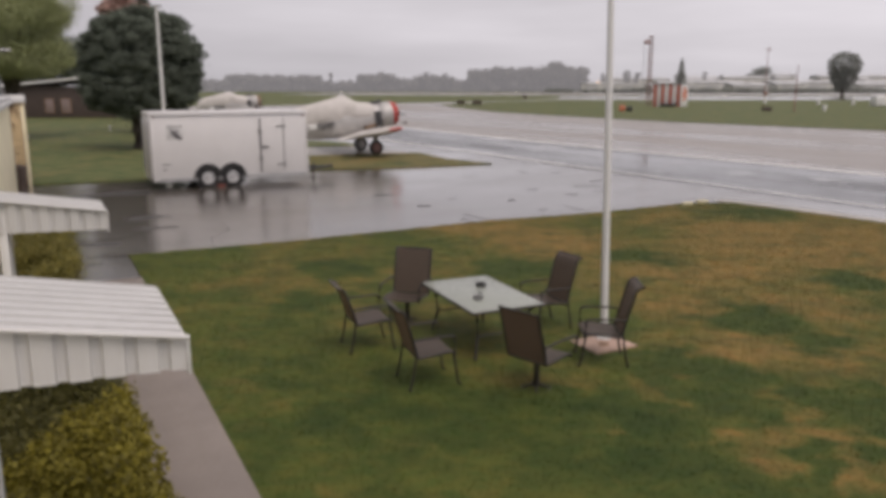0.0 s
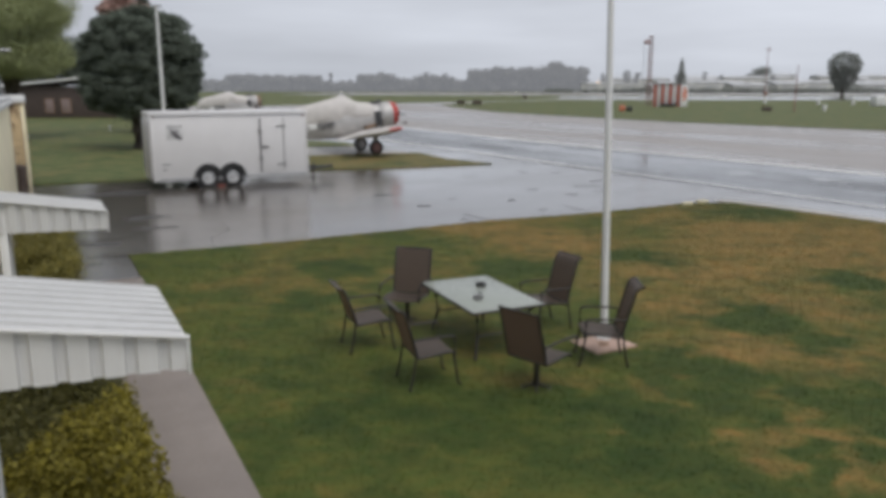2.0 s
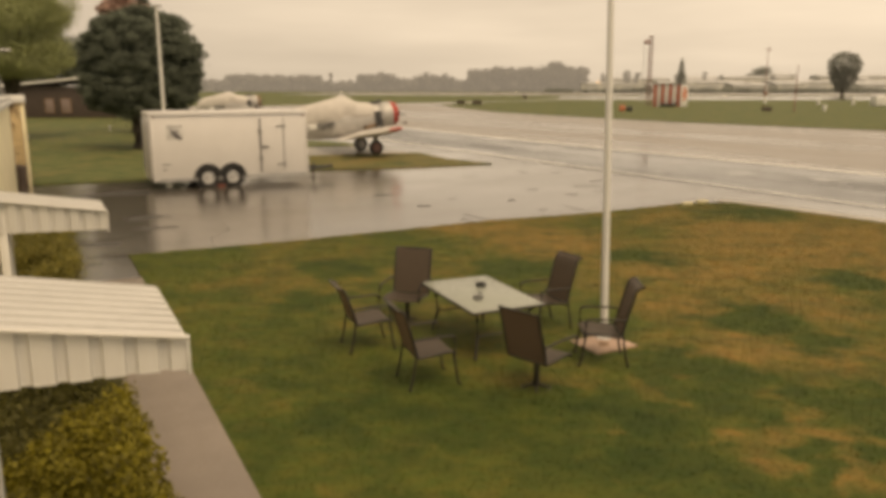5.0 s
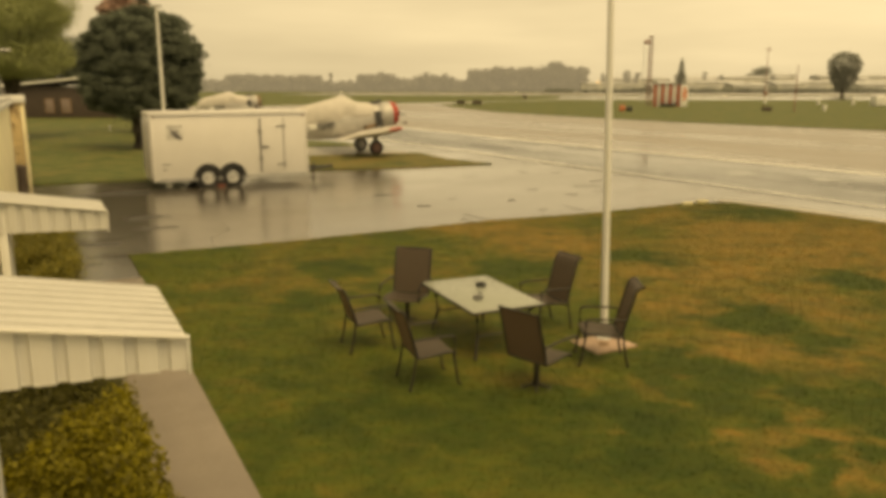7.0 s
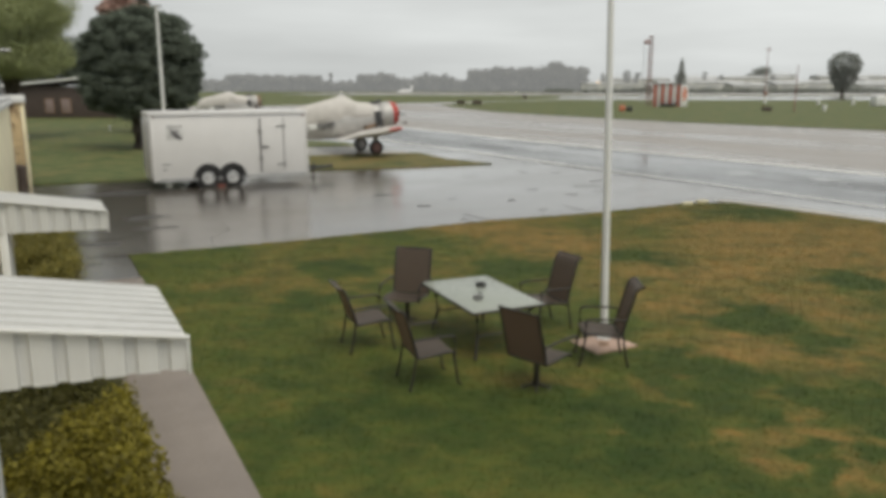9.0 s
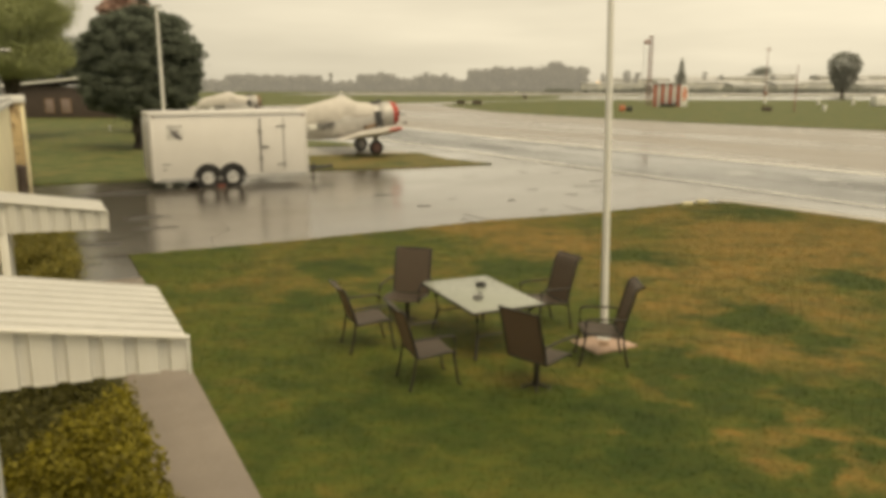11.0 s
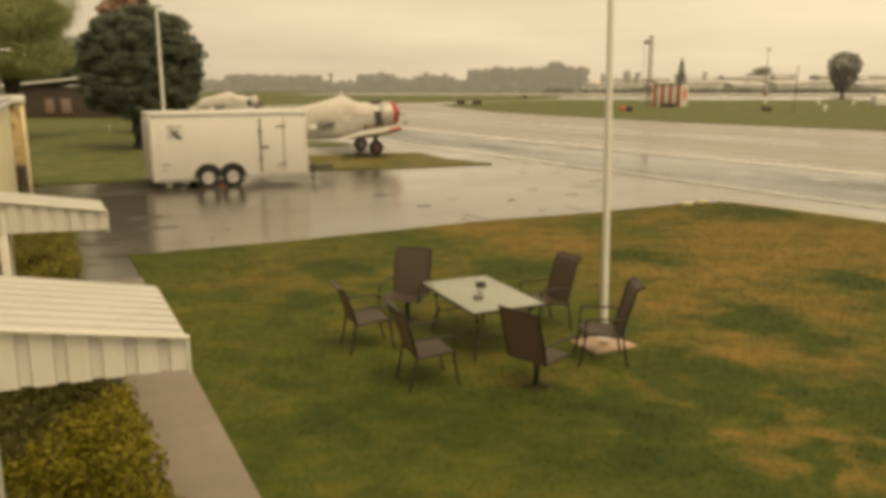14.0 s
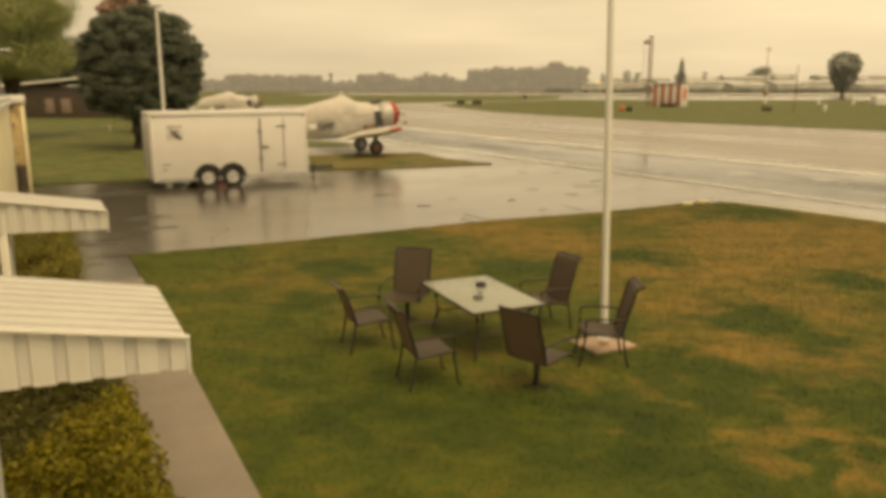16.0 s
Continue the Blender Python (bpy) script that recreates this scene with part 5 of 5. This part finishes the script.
def lattice_mast(x, y, h, label, s=0.5):
    t = thing("lattice_mast", pose(x, y, 0.05), label, "mast")
    for a in (-1, 1):
        for b in (-1, 1):
            bm = B()
            rod(bm, (a * s, b * s, 0), (a * s * 0.8, b * s * 0.8, h), 0.06, None, 6)
            part("leg", bm, M_MAST, t)
    bm = B()
    n = int(h / 1.1)
    for k in range(n):
        z0, z1 = h * k / n, h * (k + 1) / n
        for b in (-1, 1):
            rod(bm, (-s * 0.9, b * s * 0.9, z0), (s * 0.9, b * s * 0.9, z1), 0.03, None, 5)
            rod(bm, (b * s * 0.9, -s * 0.9, z1), (b * s * 0.9, s * 0.9, z0), 0.03, None, 5)
    part("bracing", bm, M_HINGE, t)
    bm = B()
    box(bm, (-0.9, 0, h - 1.2), (0.75, 0.45, 0.8), 0.1)
    rod(bm, (-1.1, 0, h - 1.4), (0, 0, h - 1.4), 0.06)
    part("antenna", bm, M_MAST, t)
    bm = B()
    rod(bm, (-1.3, 0, 0), (-1.3, 0, h - 1.2), 0.05, None, 6)
    part("guide_pole", bm, M_HINGE, t)


def field_pole(x, y, h, mat, label, box_z=None):
    t = thing("field_pole", pose(x, y, 0.05), label, "pole", "field poles")
    bm = B()
    rod(bm, (0, 0, 0), (0, 0, h), 0.10 if not box_z else 0.06, 0.05, 8)
    part("post", bm, mat, t)
    if box_z:
        bm = B()
        box(bm, (0, -0.2, box_z - 0.5), (0.5, 0.4, 0.8), 0.1)
        box(bm, (0, 0, h - 0.5), (0.9, 0.12, 0.12), 0.03)
        part("sign_box", bm, M_MAST, t, "faded red signal box and crossarm")
        bm = B()
        box(bm, (0, -0.2, 1.4), (0.5, 0.4, 0.7), 0.08)
        part("lower_box", bm, M_WHITE, t)
    return t


def low_box(x, y, s, mat, name, label, cat, group="", z=0.055):
    bm = B()
    box(bm, (0, 0, s[2] / 2), s, min(s) * 0.12)
    box(bm, (0, 0, s[2] + 0.02), (s[0] * 0.7, s[1] * 0.7, 0.06), 0.02)
    return solo(name, bm, mat, label, cat, pose(x, y, z), group)


striped_shed()
lattice_mast(39.6, 150, 13.0, "faded red lattice mast with antennas beside the shed", 0.3)
field_pole(48.8, 118, 9.4, M_MAST, "thin mast with a faded red signal box", 3.0)
field_pole(49.4, 109, 6.4, M_MAST, "reddish-brown wooden pole on the infield")
low_box(25.9, 112, (0.8, 0.7, 0.8), M_ORANGE, "marker_drum", "orange marker drum on the infield grass", "marker")
low_box(26.8, 111.5, (0.8, 0.7, 0.65), M_DARK, "equipment_box", "dark equipment box beside the orange drum", "box")
low_box(3.6, 157, (1.7, 0.4, 0.75), M_BROWN, "taxiway_sign", "low dark taxiway sign seen from behind", "sign", "taxiway signs")
low_box(6.8, 154, (1.9, 0.4, 0.85), M_BROWN, "taxiway_sign", "low dark taxiway sign seen from behind", "sign", "taxiway signs")
low_box(25.2, 240, (1.3, 0.4, 1.0), M_BROWN, "taxiway_sign", "far dark taxiway sign", "sign", "taxiway signs", -0.005)
low_box(78.6, 140, (2.2, 2.0, 1.9), M_WHITE, "equipment_hut", "small white equipment hut on the infield", "hut")
for x, y, h in ((56.1, 114, 1.0), (78.7, 149, 1.6), (72.5, 150, 1.4), (90, 148, 1.3)):
    low_box(x, y, (0.45, 0.45, h * 0.85), M_WHITE, "marker_post", "short white marker post in the grass", "marker", "marker posts")
low_box(46.8, 112, (1.3, 0.8, 0.6), M_BROWN, "low_cabinet", "low dark cabinet in the grass", "cabinet")


def edge_light(x, y):
    t = thing("runway_light", pose(x, y, 0.0), "small runway edge light", "light", "runway lights")
    bm = B()
    rod(bm, (0, 0, 0), (0, 0, 0.35), 0.06)
    part("stem", bm, M_ORANGE, t)
    bm = B()
    lathe(bm, [(0.08, 0.35), (0.10, 0.41), (0.08, 0.5), (0.02, 0.53)], 12)
    part("lens", bm, M_LAMP, t, "glowing lamp lens")


low_box(-3.7, 75.5, (0.45, 0.3, 0.12), M_BROWN, "taxiway_light", "low dark taxiway light on the concrete", "light", "", 0.008)
low_box(-26.67, 61.8, (0.11, 0.11, 0.42), M_WHITE, "marker_post", "short white marker post on the verge", "marker", "marker posts", 0.045)
low_box(-29.0, 53.0, (0.7, 0.4, 0.28), M_WHITE, "marker_stone", "pale low stone lying on the verge", "stone", "", 0.045)
edge_light(98, 270)
t = thing("floodlight", pose(98.6, 497, -0.03), "small amber floodlight on a slim pole by the hangars", "light")
bm = B()
rod(bm, (0, 0, 0), (0, 0, 6.2), 0.10, 0.07, 8)
part("pole", bm, M_HINGE, t)
bm = B()
box(bm, (0, 0, 6.5), (1.0, 0.5, 0.7), 0.1)
head = part("lamp_head", bm, M_HINGE, t)
bm = B()
box(bm, (0, -0.27, 6.5), (0.8, 0.04, 0.5), 0.01)
part("lens", bm, glow("amber_lamp_glow", (1.0, 0.62, 0.34), 2.6), head, "glowing amber lens")
edge_light(36.5, 396)
edge_light(-60, 455)


def hangar(x, y, w, d, h, label, doors):
    t = thing("hangar", pose(x, y, -0.03), label, "hangar", "far hangars")
    bm = B()
    box(bm, (0, 0, h / 2), (w, d, h), 0.05)
    part("wall", bm, M_FARWALL, t)
    bm = B()
    rings = [[bm.verts.new((xx, yy, zz)) for yy, zz in ((-d / 2 - 0.6, h), (-d / 2 - 0.6, h + 0.4), (0, h + 1.8), (d / 2 + 0.6, h + 0.4), (d / 2 + 0.6, h))] for xx in (-w / 2 - 0.6, w / 2 + 0.6)]
    skin(bm, rings)
    part("roof", bm, M_FARROOF, t)
    for k in range(doors):
        bm = B()
        box(bm, (-w / 2 + w * (k + 0.5) / doors, -d / 2 - 0.04, h * 0.38), (w / doors * 0.62, 0.2, h * 0.72), 0.03)
        part("door", bm, M_FARDARK, t)


for x, y, w, h, nd in ((118, 560, 40, 5.5, 3), (176, 540, 58, 6.0, 4), (250, 530, 60, 6, 3), (320, 540, 64, 6.5, 4), (150, 610, 50, 9, 2), (225, 600, 80, 10, 3), (330, 610, 80, 11, 4),
                       (104, 640, 26, 10.5, 2), (196, 505, 22, 4.2, 2), (222, 508, 16, 5.0, 1), (142, 512, 14, 3.6, 1), (276, 500, 26, 4.5, 3), (186, 575, 26, 8.2, 2), (268, 640, 34, 12.5, 2), (300, 575, 22, 8.8, 2)):
    hangar(x, y, w, 18, h, "long low pale hangar across the field", nd)
bm = B()
for k in range(70):
    rod(bm, (60 + k * 5, 500, 0), (60 + k * 5, 500, 2.2), 0.06, None, 5)
for z in (0.3, 1.2, 2.1):
    rod(bm, (60, 500, z), (405, 500, z), 0.05, None, 5)
solo("perimeter_fence", bm, M_HINGE, "long wire perimeter fence before the hangars", "fence", pose(0, 0, -0.03), kind="stuff")

bm = B()
lathe(bm, [(0.01, 0.0), (0.18, 0.0), (0.21, 0.7), (0.23, 0.71), (0.23, 0.75), (0.18, 0.82), (0.01, 0.86)], 20)
solo("waste_bin", bm, M_BROWN, "dark lidded waste bin standing by the annex", "bin", pose(-14.75, 26.6, 0.0))

# white mast behind the trailer
t = thing("lamp_mast", pose(-13.55, 37.6, 0.05), "slender white mast behind the trailer", "mast")
bm = B()
rod(bm, (0, 0, 0), (0, 0, 7.15), 0.09, 0.06, 12)
part("pole", bm, M_WHITE, t)
bm = B()
box(bm, (0.05, 0, 7.2), (0.4, 0.2, 0.12), 0.03)
part("lamp_head", bm, M_TRIM, t)

# house under the trees
for x, y, a in ((7.35, 22.75, 28), (7.95, 23.2, 20)):
    bm = B()
    box(bm, (0, 0, 0.03), (0.40, 0.12, 0.06), 0.015)
    solo("edge_marker", bm, M_YELLOW, "pale yellow edge marker at the lawn's rim", "marker", pose(x, y, 0.035, 0, 0, a), "lawn edge markers")

t = thing("house", pose(-49, 92, 0.05), "low dark brown house with a white verge board under the trees", "house")
RISE = 0.095
bm = B()
box(bm, (0, 0, 1.75), (27, 8, 3.5), 0.02)
part("wall", bm, M_BROWN, t)
bm = B()
rings = [[bm.verts.new((xx, yy, 3.45 + RISE * xx + zz)) for yy, zz in ((-4.6, 0.0), (-4.6, 0.28), (4.6, 0.28), (4.6, 0.0))] for xx in (-14, 14)]
skin(bm, rings)
part("roof", bm, M_BROWN, t, "low-pitched dark roof")
bm = B()
rings = [[bm.verts.new((xx, yy, 3.50 + RISE * xx + zz)) for yy, zz in ((-4.72, 0.0), (-4.72, 0.24), (-4.61, 0.24), (-4.61, 0.0))] for xx in (-14, 9.5)]
skin(bm, rings)
part("verge_board", bm, M_WHITE, t, "white painted verge board")
curtain = worn("curtained_window", (0.27, 0.205, 0.19), 0.3)
for x, w in ((-4.2, 1.1), (4.4, 0.9), (6.3, 1.0)):
    bm = B()
    box(bm, (x, -4.03, 1.35), (w, 0.08, 1.5), 0.02)
    pane = part("window", bm, curtain, t, "curtained window")
    bm = B()
    for z in (0.56, 2.14):
        box(bm, (x, -4.06, z), (w + 0.16, 0.10, 0.08), 0.01)
    for q in (-1, 1):
        box(bm, (x + q * (w / 2 + 0.04), -4.06, 1.35), (0.08, 0.10, 1.5), 0.01)
    part("window_frame", bm, M_RUST, pane)

FAR_JET = "white twin-engined business jet on the far runway"
SMALL_JET = "small white light jet on the far runway"
NEAR_JET = "white business jet with a high tail taxiing off the runway"
OUT = 372    # the runway's line
JETS = [build_jet(pose(330 + 28 * k, OUT, -0.01, 0, 0, 180), s, lab, lab != NEAR_JET) for k, (s, lab) in enumerate((
    (1.05, FAR_JET), (0.68, SMALL_JET), (0.68, SMALL_JET), (0.95, FAR_JET), (1.1, FAR_JET), (1.0, FAR_JET), (0.95, FAR_JET), (1.05, NEAR_JET)))]


def motions():
    """Jets pass along the far runway, one after the other, and one taxies in; the clip is speeded up."""
    def at(x, y=OUT, turn=180):
        return pose(x, y, -0.01 if y > 300 else 0.008, 0, 0, turn)
    for k, rows in enumerate((
            [(4.1, None), (4.2, at(-26.2)), (4.3, 0)],
            [(7.3, None), (7.4, at(189)), (7.5, at(44)), (7.6, 0)],
            [(8.6, None), (8.7, at(38.9)), (8.8, at(34.6)), (8.9, at(34.6)), (9.0, at(-18, OUT, 240)), (9.1, 0)],
            [(9.0, None), (9.1, at(44)), (9.2, at(-80)), (9.3, 0)],
            [(12.2, None), (12.3, at(39.2)), (12.5, at(39.2)), (12.6, at(-25, OUT, 255)), (12.7, 0)],
            [(14.0, None), (14.1, at(-84)), (14.2, 0)],
            [(14.1, None), (14.2, at(-5, 345)), (14.3, 0)],
            [(14.8, None), (14.84, at(-60, OUT)), (14.87, at(-14, 172, 225)), (14.9, at(1.0, 95, 246)), (14.94, at(20, 62, 285)), (15.0, at(70, -14, 300))])):
        home, gone = at(330 + 28 * k), at(-330 - 28 * k)
        last = rows[-1][1] or gone
        walk(JETS[k], [(0, home)] + [(t, home if p is None else p or gone) for t, p in rows] + [(16, last)])


motions()
